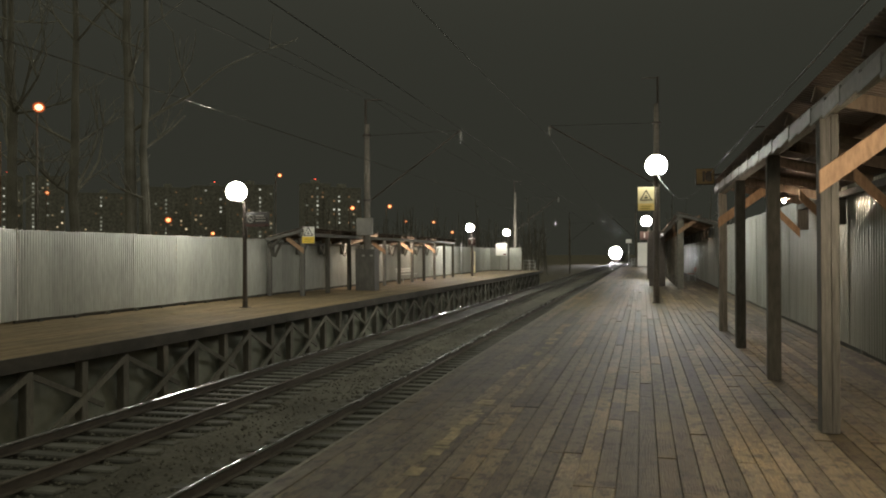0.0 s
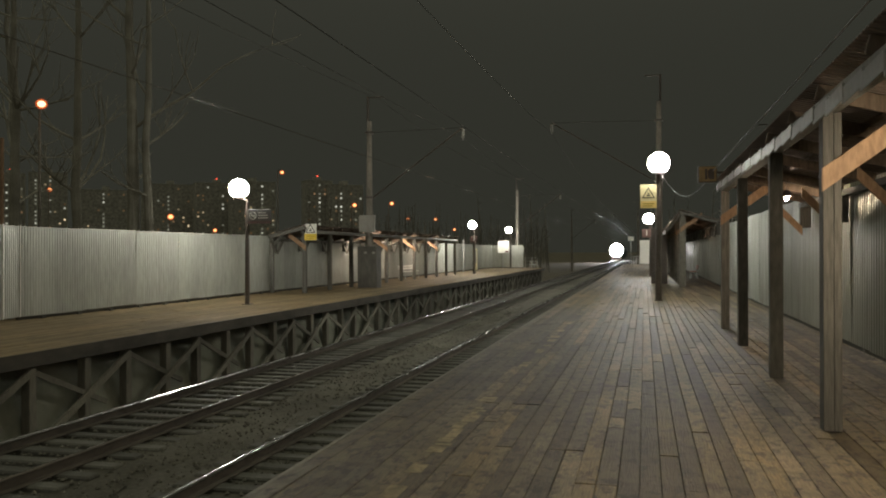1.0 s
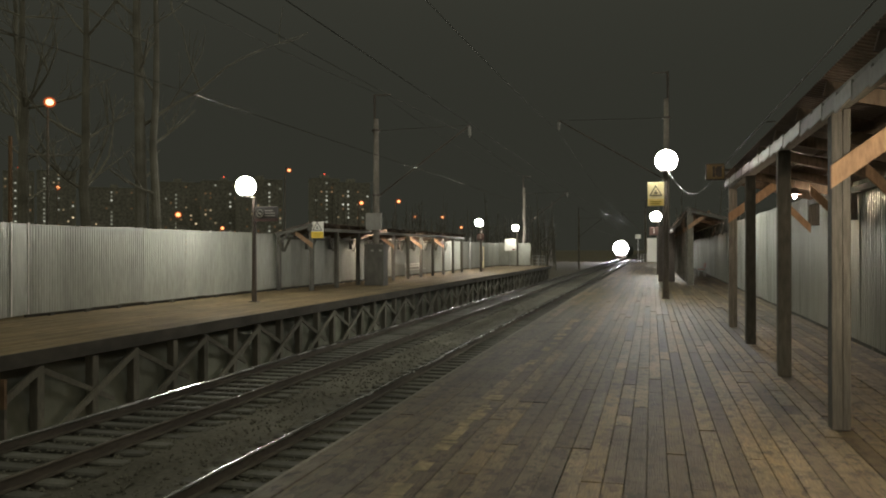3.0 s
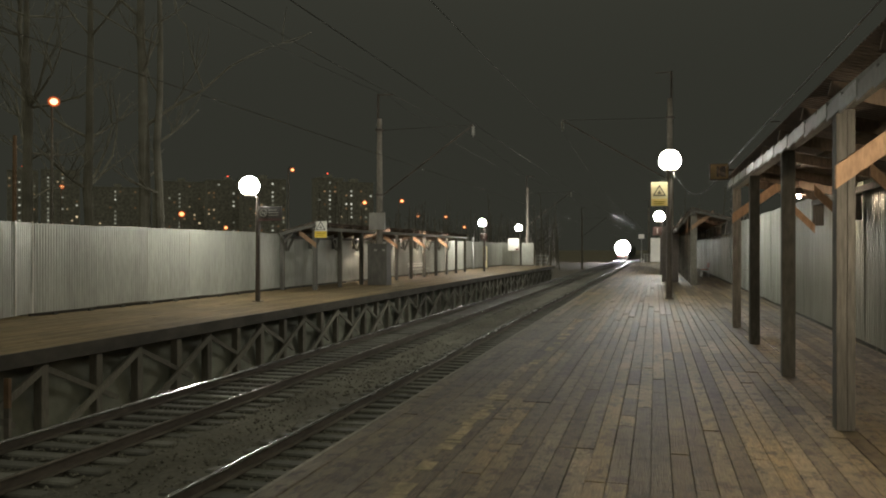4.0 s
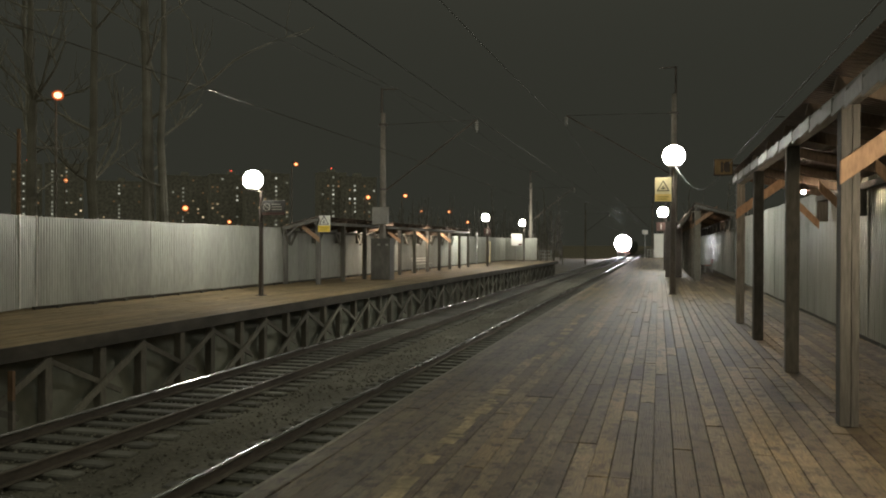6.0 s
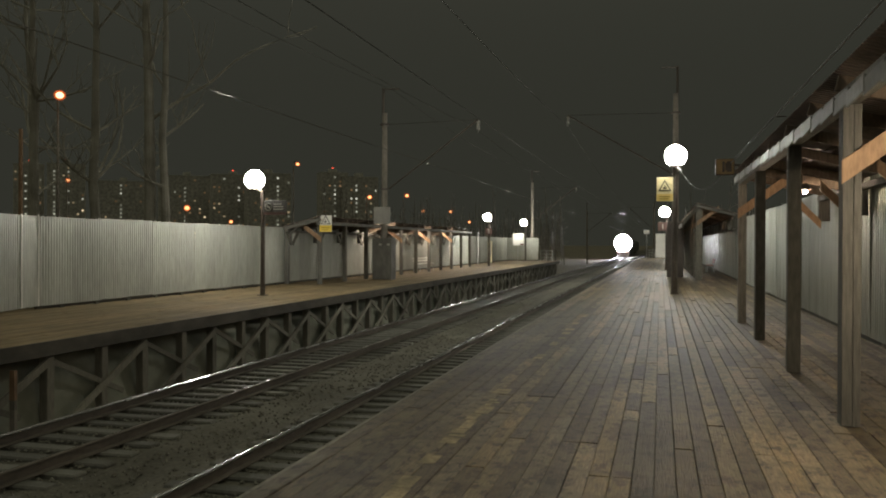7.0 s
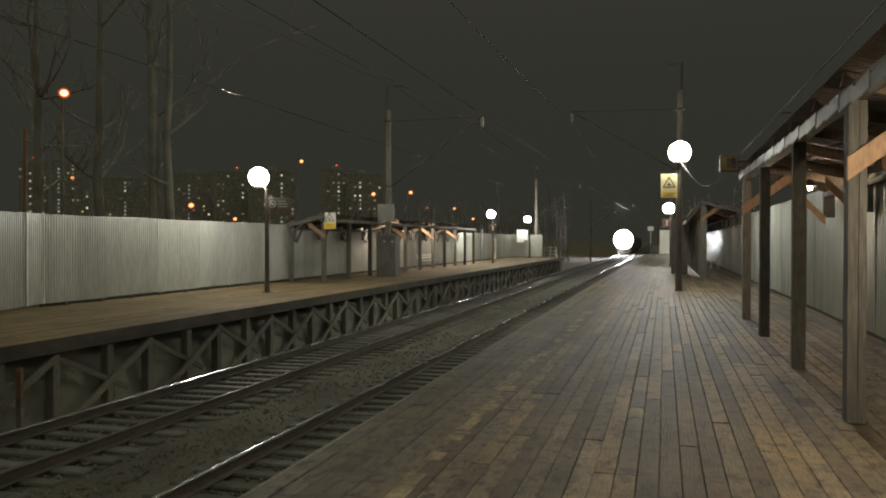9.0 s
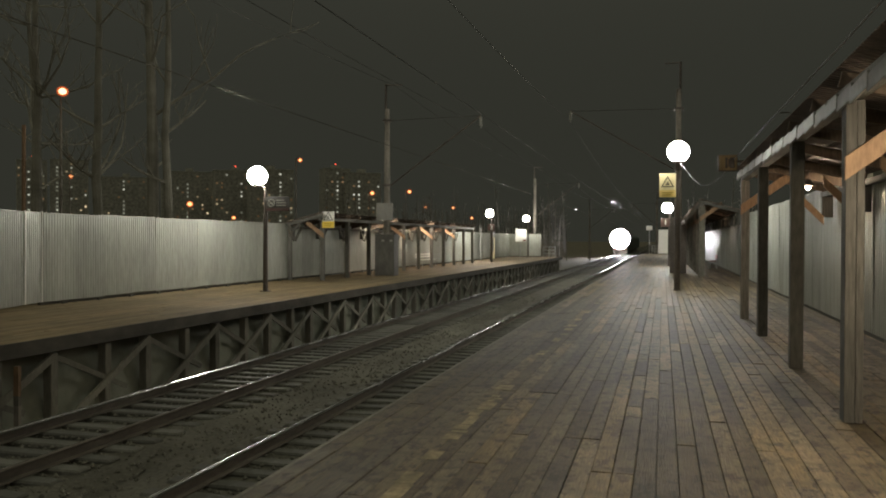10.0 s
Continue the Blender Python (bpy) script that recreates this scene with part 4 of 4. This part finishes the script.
# ---------------------------------------------------------------- masts and overhead line
def mast(label, at, height, width, arm_to, strut_z, box_z, cabinet, turn, casing=M_CABINET):
    """A concrete mast with a raised cantilever to arm_to = (x, z)."""
    m = thing("catenary_mast", label, "mast", at)
    bm = bmesh.new()
    tube(bm, [(0, 0, -1.9), (0, 0, height * 0.4), (0, 0, height * 0.87)], width * 0.56, 12, width * 0.33)
    part("shaft", bm, M_CONCRETE, m, "tapered grey concrete shaft")
    bm = bmesh.new()
    tube(bm, [(-turn * width * 0.2, 0, height * 0.8), (-turn * width * 0.2, 0, height)], 0.06, 8)
    tube(bm, [(-turn * width * 0.2, 0, height - 0.05), (turn * 0.75, 0, height - 0.05)], 0.035, 8)
    part("top_extension", bm, M_STEEL, m)
    ax, az = arm_to
    bm = bmesh.new()
    tube(bm, [(turn * width * 0.5, 0, strut_z), (ax, 0, az)], 0.04, 8)
    arm = part("cantilever", bm, M_STEEL, m, "sloping steel cantilever tube")
    bm = bmesh.new()
    tube(bm, [(turn * width * 0.4, 0, az * 0.99), (ax, 0, az)], 0.016, 6)
    part("stay_rod", bm, M_WIRE, m)
    bm = bmesh.new()
    for k in range(4):
        disc(bm, (ax, 0, az - 0.12 - 0.11 * k), (0, 0, 1), 0.085, 0.05, 12)
    tube(bm, [(ax, 0, az), (ax, 0, az - 0.6)], 0.025, 6)
    part("insulator", bm, M_BOXGREY, arm)
    bm = bmesh.new()
    for z in (strut_z, az * 0.99):
        bm = bmesh.new()
        disc(bm, (0, 0, z), (0, 0, 1), width * 0.6, 0.09, 12)
        part("clamp_band", bm, M_STEEL, m)
    if box_z:
        bm = bmesh.new()
        box(bm, -0.43, 0.38, -0.34, -0.2, box_z, box_z + 0.84, 0.01)
        part("junction_box", bm, M_BOXGREY, m, "light grey junction box")
    if cabinet:
        bm = bmesh.new()
        w, h = cabinet
        box(bm, -w / 2, w / 2, -0.36, 0.36, 0, h, 0.015)
        case = part("casing", bm, casing, m, "grey casing around the mast foot")
        for sx in (-0.08, 0.34):
            bm = bmesh.new()
            box(bm, sx * w - 0.07, sx * w + 0.07, -0.366, -0.361, h - 0.36, h - 0.27)
            part("label_plate", bm, M_BOXGREY, case)
    return m


mast("concrete catenary mast with a grey casing at its foot", (-13.1, 36.9, 0), 9.35, 0.36, (4.7, 7.65), 4.4, 2.69, (0.98, 2.02), 1)
mast("concrete catenary mast on the boarded platform", (0.72, 44.9, 0), 11.4, 0.40, (-5.8, 8.97), 5.6, 0, (0.85, 3.0), -1, M_STEEL)
mast("concrete catenary mast near the far platform end", (-13.45, 85.9, 0), 9.7, 0.36, (4.7, 7.9), 4.4, 0, None, 1)
mast("distant concrete catenary mast beyond the boarded platform", (-1.0, 128.0, -1.0), 10.5, 0.38, (-3.8, 8.6), 5.2, 0, None, -1)
mast("distant concrete catenary mast beyond the far platform", (-13.2, 150.0, -1.0), 10.5, 0.38, (4.4, 8.6), 5.2, 0, None, 1)


def wire(label, pts, r, sag, steps=14, material=M_WIRE):
    bm = bmesh.new()
    path = []
    for (a, b) in zip(pts, pts[1:]):
        for i in range(steps):
            f = i / steps
            path.append((a[0] + (b[0] - a[0]) * f, a[1] + (b[1] - a[1]) * f, a[2] + (b[2] - a[2]) * f - sag * 4 * f * (1 - f)))
    path.append(pts[-1])
    tube(bm, path, r, 8)
    for f in bm.faces:
        f.smooth = len(f.verts) == 4
    return solid("overhead_wire", bm, material, label, "wire", group="overhead line")


# contact wires are split: only stretches meant to glint get the shiny material
wire("contact wire over the far track", [(FAR_X, -20, 4.75), (FAR_X + 0.05, 36.9, 4.88), (FAR_X - 0.05, 86, 4.98)], 0.009, 0.03, 14, M_CONTACT)
wire("contact wire over the far track beyond the platforms, kept free of glints", [(FAR_X - 0.05, 86, 4.98), (FAR_X, 150, 5.0), (FAR_X, 300, 5)], 0.008, 0.03)
wire("contact wire over the near track, kept free of glints", [(NEAR_X, -20, 5.0), (NEAR_X - 0.1, 44.9, 5.3), (NEAR_X, 72, 5.42)], 0.008, 0.02)
wire("contact wire over the near track beyond the canopies", [(NEAR_X, 72, 5.42), (NEAR_X + 0.1, 128, 6.15), (NEAR_X, 300, 6.5)], 0.009, 0.03, 14, M_CONTACT)
wire("messenger wire over the far track", [(-8.4, -20, 7.2), (-8.4, 36.9, 7.15), (-8.75, 85.9, 7.4), (-8.8, 150, 7.6), (-8.8, 300, 7.6)], 0.009, 0.5)
wire("messenger wire over the near track", [(-5.0, -20, 7.6), (-5.1, 44.9, 8.4), (-4.8, 128, 7.6), (-4.8, 300, 7.6)], 0.009, 0.6)
wire("feeder wire on the far masts", [(-12.6, -20, 9.1), (-12.6, 36.9, 9.2), (-12.9, 85.9, 9.5), (-12.6, 150, 9.4)], 0.009, 0.7)


# ---------------------------------------------------------------- street lamps behind
def street_lamp(at, height, r, material):
    s = thing("street_lamp", "tall street lamp glowing orange behind the fence", "street lamp", (*at, -1.95), group="street lamps")
    h = height + 1.95
    bm = bmesh.new()
    tube(bm, [(0, 0, 0), (0, 0, h * 0.6), (0, 0, h + 0.3)], 0.11, 8, 0.06)
    part("pole", bm, M_CONCRETE, s)
    bm = bmesh.new()
    tube(bm, [(0, 0, h + 0.2), (0.5, -0.5, h + 0.45), (0.9, -0.9, h + r * 0.5)], 0.04, 6)
    part("arm", bm, M_STEEL, s)
    # both balls are sized to the lamp's glare; the outer one is its halo
    bm = bmesh.new()
    ball(bm, (1.0, -1.0, h), r * 0.72, 1, 1, 0.85, 2)
    part("burner", bm, material, s)
    bm = bmesh.new()
    ball(bm, (1.0, -1.0, h), r * 1.08, 1, 1, 0.9, 2)
    part("lamp_glass", bm, G_AMBER, s)
    return s


for k, (x, y, z, r) in enumerate([(-130.35, 0.27, 34.86, 0.32), (-127.98, 0.6, 15.7, 0.36), (-97.64, 1.0, 9.28, 0.85), (-87.12, 1.35, 6.3, 0.75), (-71.97, 0.55, 18.06, 0.3),
                                  (-56.17, 0.93, 11.09, 0.55), (-48.37, 0.93, 11.29, 0.5), (-39.39, 1.26, 8.05, 0.5), (-45.01, 1.26, 8.23, 0.38), (-35.67, 1.5, 6.03, 0.55)]):
    street_lamp((x * y - 1.0, 150 * y + 1.0), 1.73 + (z - 1.73) * y, r * (1.0 if k == 0 else 0.8), G_SODIUM if k == 0 else G_SODIUM_FAR)


# the orange light on this pole is put into its colour
pole = thing("utility_pole", "utility pole behind the fence, coloured as lit orange", "utility pole", (-37.6, 40.0, -1.95))
bm = bmesh.new()
tube(bm, [(0, 0, 0), (0, 0, 5.0), (0.02, 0, 10.6)], 0.15, 10, 0.11)
part("shaft", bm, M_BRACE, pole)
# ---------------------------------------------------------------- apartment towers
def tower(x, y, w, floors, cols, lit, seed):
    rg = random.Random(seed)
    h = floors * 2.9 + 2
    t = thing("apartment_tower", "distant apartment tower at night with scattered lit windows", "apartment building", pose(x, y, -1.95, 0, 0, 38), group="apartment towers")
    bm = bmesh.new()
    box(bm, -w / 2, w / 2, 0, 14, 0, h)
    part("wall", bm, M_FACADE, t)
    bm = bmesh.new()
    box(bm, -w / 2 - 0.2, w / 2 + 0.2, -0.2, 14.2, h, h + 0.7)
    box(bm, -2.5, 2.5, 4, 9, h + 0.7, h + 3.4)
    part("roof", bm, M_FACADE, t)
    bm = bmesh.new()
    box(bm, -0.75, 0.75, -0.12, -0.02, -0.75, 0.75)
    dark = mesh_of("window", bm, M_CURTAIN)
    glass = []
    for g in (G_WARMWIN, G_COOLWIN, G_DIMWIN):
        bm = bmesh.new()
        box(bm, -0.6, 0.6, -0.12, -0.02, -0.6, 0.6)
        glass.append(mesh_of("window", bm, g))
    stair = rg.randrange(1, cols - 1)
    for c in range(cols):
        for f in range(floors):
            cx, cz = -w / 2 + (c + 0.5) * w / cols, 2.2 + f * 2.9
            r = rg.random()
            if c == stair:
                me = glass[1] if r < 0.6 else dark
            else:
                me = dark if r > lit * 0.6 else (glass[0] if r < lit * 0.2 else glass[1] if r < lit * 0.32 else glass[2])
            part("window", me, None, t, at=pose(cx, 0, cz))
    if rg.random() < 0.45:
        bm = bmesh.new()
        ball(bm, (0, 6, h + 3.9), 0.45, level=1)
        part("beacon", bm, G_REDDOT, t, "red roof beacon")
    return t


for x, y, w, fl, co, lit, sd in [(-462, 500, 20, 21, 6, 0.25, 1), (-432, 505, 26, 21, 8, 0.25, 2), (-378, 500, 34, 16, 10, 0.3, 3), (-372, 560, 30, 16, 9, 0.25, 9), (-325, 500, 34, 17, 10, 0.35, 4),
                                 (-288, 500, 30, 17, 9, 0.3, 5), (-258, 495, 30, 17, 8, 0.25, 6), (-212, 500, 18, 17, 5, 0.2, 7), (-195, 505, 24, 16, 7, 0.25, 8)]:
    tower(x, y, w, fl, co, lit, sd)


# ---------------------------------------------------------------- trees
def tree(x, y, height, r0, seed):
    rg = random.Random(seed)
    t = thing("tree", "tall bare dark tree behind the fence", "tree", (x, y, -1.95), group="bare trees")
    trunk = bmesh.new()
    pts, px, py = [], 0, 0
    for i in range(9):
        pts.append((px, py, height * i / 8))
        px += rg.uniform(-0.25, 0.25)
        py += rg.uniform(-0.25, 0.25)
    tube(trunk, pts, r0, 10, r0 * 0.25)
    part("trunk", trunk, M_BARK, t)
    crown = bmesh.new()

    def limb(p, d, length, r, depth):
        q, path = Vector(p), [Vector(p)]
        d = Vector(d)
        for _ in range(3):
            d = (d + Vector((rg.uniform(-0.25, 0.25), rg.uniform(-0.25, 0.25), rg.uniform(-0.05, 0.25)))).normalized()
            q = q + d * length / 3
            path.append(q)
        tube(crown, path, r, 5, r * 0.45)
        if depth:
            for k in range(3):
                s = path[rg.randrange(1, 4)]
                nd = (d + Vector((rg.uniform(-1, 1), rg.uniform(-1, 1), rg.uniform(-0.3, 0.7)))).normalized()
                limb(s, nd, length * rg.uniform(0.5, 0.7), r * 0.5, depth - 1)
    for k in range(9):
        i = rg.randrange(2, 9)
        a = rg.uniform(0, math.tau)
        limb(pts[i], (math.cos(a), math.sin(a), rg.uniform(0.1, 0.9)), height * rg.uniform(0.12, 0.25) * (1.25 - i / 12), r0 * 0.32 * (1.1 - i / 12), 2)
    part("crown", crown, M_BARK, t)


for x, y, h, r, sd in [(-54.9, 60, 33, 0.55, 1), (-48.6, 60, 36, 0.50, 2), (-42.6, 60, 38, 0.62, 3), (-41.2, 60.5, 34, 0.45, 4), (-60, 66, 33, 0.45, 7)]:
    tree(x, y, h, r, sd)


# far bare woods on both sides of the line
rg = random.Random(77)
bm = bmesh.new()
for k in range(430):
    y = rg.uniform(135, 460)
    side = rg.random()
    x = rg.uniform(-70, -15) - (y - 135) * 0.12 if side < 0.6 else rg.uniform(1.5, 60)
    h, r = rg.uniform(7, 14), rg.uniform(0.10, 0.22)
    tx, ty = rg.uniform(-1, 1), rg.uniform(-1, 1)
    tube(bm, [(x, y, -1.95), (x + tx * 0.4, y + ty * 0.4, h * 0.5), (x + tx, y + ty, h)], r, 5, r * 0.2)
    for j in range(16):
        f = rg.uniform(0.12, 0.97)
        a, L = rg.uniform(0, math.tau), rg.uniform(1.0, 3.4) * (1.15 - f)
        p = Vector((x + tx * f, y + ty * f, -1.95 + (h + 1.95) * f))
        q = p + Vector((math.cos(a) * L, math.sin(a) * L, L * rg.uniform(0.3, 1.2)))
        tube(bm, [p, q], r * 0.35, 3, r * 0.1)
solid("woods", bm, M_WOODS, "dark bare woods beyond the platforms", "woods", kind="stuff")

marker = thing("marker_post", "short two-tone marker post under the platform edge", "marker post", (-10.30, 10.73, -1.42))
for z0, z1, m_ in ((0, 0.4, M_CONCRETE), (0.4, 0.56, M_DARKWOOD), (0.56, 1.05, M_BRACE)):
    bm = bmesh.new()
    box(bm, -0.05, 0.05, -0.03, 0.03, z0, z1)
    part("painted_band", bm, m_, marker)


# ---------------------------------------------------------------- train
def car_mesh(length, nose):
    bm = bmesh.new()
    sec = [(-1.68, 0.15), (-1.74, 0.8), (-1.74, 2.35), (-1.62, 3.0), (-1.15, 3.4), (0, 3.55), (1.15, 3.4), (1.62, 3.0), (1.74, 2.35), (1.74, 0.8), (1.68, 0.15)]
    stations = [(0.0, 0.86, 0.9), (0.35, 0.97, 0.97), (0.9, 1.0, 1.0), (length, 1.0, 1.0)] if nose else [(0.0, 1, 1), (length, 1, 1)]
    rings = [[bm.verts.new((x * a, y, 0.15 + (z - 0.15) * b)) for x, z in sec] for y, a, b in stations]
    for r0, r1 in zip(rings, rings[1:]):
        for k in range(len(sec)):
            bm.faces.new((r0[k], r0[(k + 1) % len(sec)], r1[(k + 1) % len(sec)], r1[k]))
    bm.faces.new(rings[0][::-1])
    bm.faces.new(rings[-1])
    return bm


train = thing("train", "electric train approaching with dazzling white headlights", "train", (FAR_X, 274, RAIL_Z))
bm = car_mesh(20.0, True)
part("cab_car_body", bm, M_TRAIN, train, at=pose(0, 0, 0.75))
for k in range(3):
    part("car_body", car_mesh(19.6, False), M_TRAIN, train, at=pose(0, 20.6 + k * 20.2, 0.75))
    bm = bmesh.new()
    box(bm, -1.2, 1.2, 20.0 + k * 20.2, 20.6 + k * 20.2, 0.95, 3.9)
    part("gangway", bm, M_BLACK, train)
for sx in (-0.72, 0.72):
    bm = bmesh.new()
    box(bm, sx - 0.62, sx + 0.62, -0.03, 0.1, 2.55, 3.35, 0.02)
    part("windscreen", bm, M_DARKGLASS, train)
bm = bmesh.new()
box(bm, -1.45, 1.45, -0.04, 0.1, 1.0, 1.25, 0.02)
part("red_band", bm, M_REDSIGN, train)
# disc added behind the headlight to keep its light off the cab
bm = bmesh.new()
disc(bm, (0, -0.42, 3.3), (0, 1, 0), GLARE_R * 1.02, 0.34, 24)
part("headlight_housing", bm, M_STEEL, train)
bm = bmesh.new()
ball(bm, (0, -0.6, 3.3), GLARE_R, 1, 0.4, 1, 3)
part("headlight", bm, G_TRAIN, train, "headlight ball enlarged to the size of its glare")
for sx in (-1.05, 1.05):
    bm = bmesh.new()
    ball(bm, (sx, -0.2, 1.45), 0.17, 1, 0.8, 1, 1)
    part("marker_light", bm, G_BUFFER, train, "bright white marker light")
bm = bmesh.new()
tube(bm, [(0, -0.55, 0.95), (0, 0.4, 0.95)], 0.12, 10)
box(bm, -0.2, 0.2, -0.7, -0.5, 0.78, 1.12, 0.02)
part("coupler", bm, M_STEEL, train)
bm = bmesh.new()
box(bm, -1.4, 1.4, 0.15, 0.3, 0.25, 0.85, 0.02)
part("snow_plough", bm, M_STEEL, train)
for c in range(4):
    for b in (3.0, 16.5):
        bm = bmesh.new()
        y = c * 20.2 + b
        for sx in (-1.0, 1.0):
            box(bm, sx - 0.06, sx + 0.06, y - 1.6, y + 1.6, 0.4, 0.7, 0.02)
        box(bm, -1.0, 1.0, y - 0.2, y + 0.2, 0.42, 0.8)
        bogie = part("bogie", bm, M_BLACK, train)
        for a in (-1.2, 1.2):
            for sx in (-0.785, 0.785):
                bm = bmesh.new()
                disc(bm, (sx, y + a, 0.475), (1, 0, 0), 0.475, 0.13, 20)
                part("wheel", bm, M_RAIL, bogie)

# ---------------------------------------------------------------- deck boards
rows, pitch = deck_rows(EDGE_R, FENCE_R + 0.5, 0.157)
lengths = (0.5, 1.0, 2.0, 3.0, 4.0, 6.0)
boards, edge_boards = {}, {}
for L in lengths:
    bm = bmesh.new()
    box(bm, 0.0015, pitch - 0.004, 0.004, L - 0.004, -0.06, 0.0, 0.004)
    boards[L] = mesh_of("board", bm, M_PLANK)
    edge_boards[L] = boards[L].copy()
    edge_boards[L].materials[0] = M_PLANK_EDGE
rng = random.Random(11)
starts, verts, faces = [], [], []
for x in rows:
    y = 3.0 - rng.choice((0, 1.0, 2.0, 3.0))
    starts.append(y)
    while y < END_R:
        L = rng.choice((2.0, 3.0, 4.0, 6.0, 6.0, 6.0))
        if -0.6 < x < 1.6 and 7.0 < y < 13.5 and rng.random() < 0.7:
            L = rng.choice((0.5, 0.5, 1.0, 1.0, 2.0))
        if y < 21:
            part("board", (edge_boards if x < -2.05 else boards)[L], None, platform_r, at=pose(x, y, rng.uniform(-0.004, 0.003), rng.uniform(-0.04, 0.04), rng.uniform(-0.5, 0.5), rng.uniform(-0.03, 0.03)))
        else:
            L2 = min(L, END_R - y)
            if L2 > 0.1:
                k, z = len(verts), rng.uniform(-0.005, 0.004)
                x0, x1, y0, y1 = x + 0.003, x + pitch - 0.005, y + 0.006, y + L2 - 0.006
                verts += [(x0, y0, -0.06), (x1, y0, -0.06), (x1, y1, -0.06), (x0, y1, -0.06), (x0, y0, z), (x1, y0, z), (x1, y1, z), (x0, y1, z)]
                faces += [tuple(k + i for i in q) for q in ((4, 5, 6, 7), (0, 1, 5, 4), (1, 2, 6, 5), (2, 3, 7, 6), (3, 0, 4, 7))]
        y += L
# boards behind the camera's place
for x, y1 in zip(rows, starts):
    k = len(verts)
    x0, x1, y1 = x + 0.002, x + pitch - 0.002, y1 - 0.003
    verts += [(x0, -10, -0.06), (x1, -10, -0.06), (x1, y1, -0.06), (x0, y1, -0.06), (x0, -10, -0.002), (x1, -10, -0.002), (x1, y1, -0.002), (x0, y1, -0.002)]
    faces += [tuple(k + i for i in q) for q in ((4, 5, 6, 7), (0, 1, 5, 4), (1, 2, 6, 5), (2, 3, 7, 6), (3, 0, 4, 7))]
me = bpy.data.meshes.new("far_boards")
me.from_pydata(verts, [], faces)
me.materials.append(M_PLANK_FAR)
ob = new("far_boards", me)
ob.parent = platform_r
tagged(ob, "worn deck boards further along the platform", kind="stuff")

verts, faces = [], []
rows_l, pitch_l = deck_rows(-16.4, EDGE_L, 0.157)
boards_l = {}
for L in (3.0, 4.0, 6.0):
    bm = bmesh.new()
    box(bm, 0.003, pitch_l - 0.003, 0.003, L - 0.003, -0.06, 0.0)
    boards_l[L] = mesh_of("board", bm, M_DECK_LB)
for x in rows_l:
    y = -10 - rng.uniform(0, 3)
    while y < END_L:
        L = min(rng.choice((3.0, 4.0, 6.0)), END_L - y)
        if 13 < y < 26 and L in boards_l:
            part("board", boards_l[L], None, platform_l, at=pose(x, y, rng.uniform(-0.006, 0.002)))
            y += L + 0.001
            continue
        k, z = len(verts), rng.uniform(-0.006, 0.002)
        x0, x1, y0, y1 = x + 0.003, x + pitch_l - 0.003, y + 0.003, y + L - 0.003
        verts += [(x0, y0, -0.06), (x1, y0, -0.06), (x1, y1, -0.06), (x0, y1, -0.06), (x0, y0, z), (x1, y0, z), (x1, y1, z), (x0, y1, z)]
        faces += [tuple(k + i for i in q) for q in ((4, 5, 6, 7), (0, 1, 5, 4), (1, 2, 6, 5), (2, 3, 7, 6), (3, 0, 4, 7))]
        y += L + 0.001
me = bpy.data.meshes.new("deck_boards")
me.from_pydata(verts, [], faces)
me.materials.append(M_DECK_L)
ob = new("deck_boards", me)
ob.parent = platform_l
tagged(ob, "sandy brown deck boards of the far platform", kind="stuff")

# worn yellow safety line, in broken dabs on the boards
bm = bmesh.new()
y = 2.0
while y < 60:
    L = rng.uniform(0.08, 0.5)
    if rng.random() < (0.8 if y < 9 else 0.45 if y < 20 else 0.15):
        box(bm, -1.93 + rng.uniform(0, 0.07), -1.73 - rng.uniform(0, 0.07), y, y + L, 0.0035, 0.0045)
    y += L + rng.uniform(0.0, 0.05)
stripe = part("safety_line", bm, M_STRIPE, platform_r, "worn yellow painted safety line")


def motions():
    walk(train, [(0.0, pose(FAR_X, 274.0, RAIL_Z)), (2.5, pose(FAR_X, 243.5, RAIL_Z)), (5.0, pose(FAR_X, 216.5, RAIL_Z)),
                 (7.5, pose(FAR_X, 193.5, RAIL_Z)), (10.0, pose(FAR_X, 171.0, RAIL_Z))])


motions()
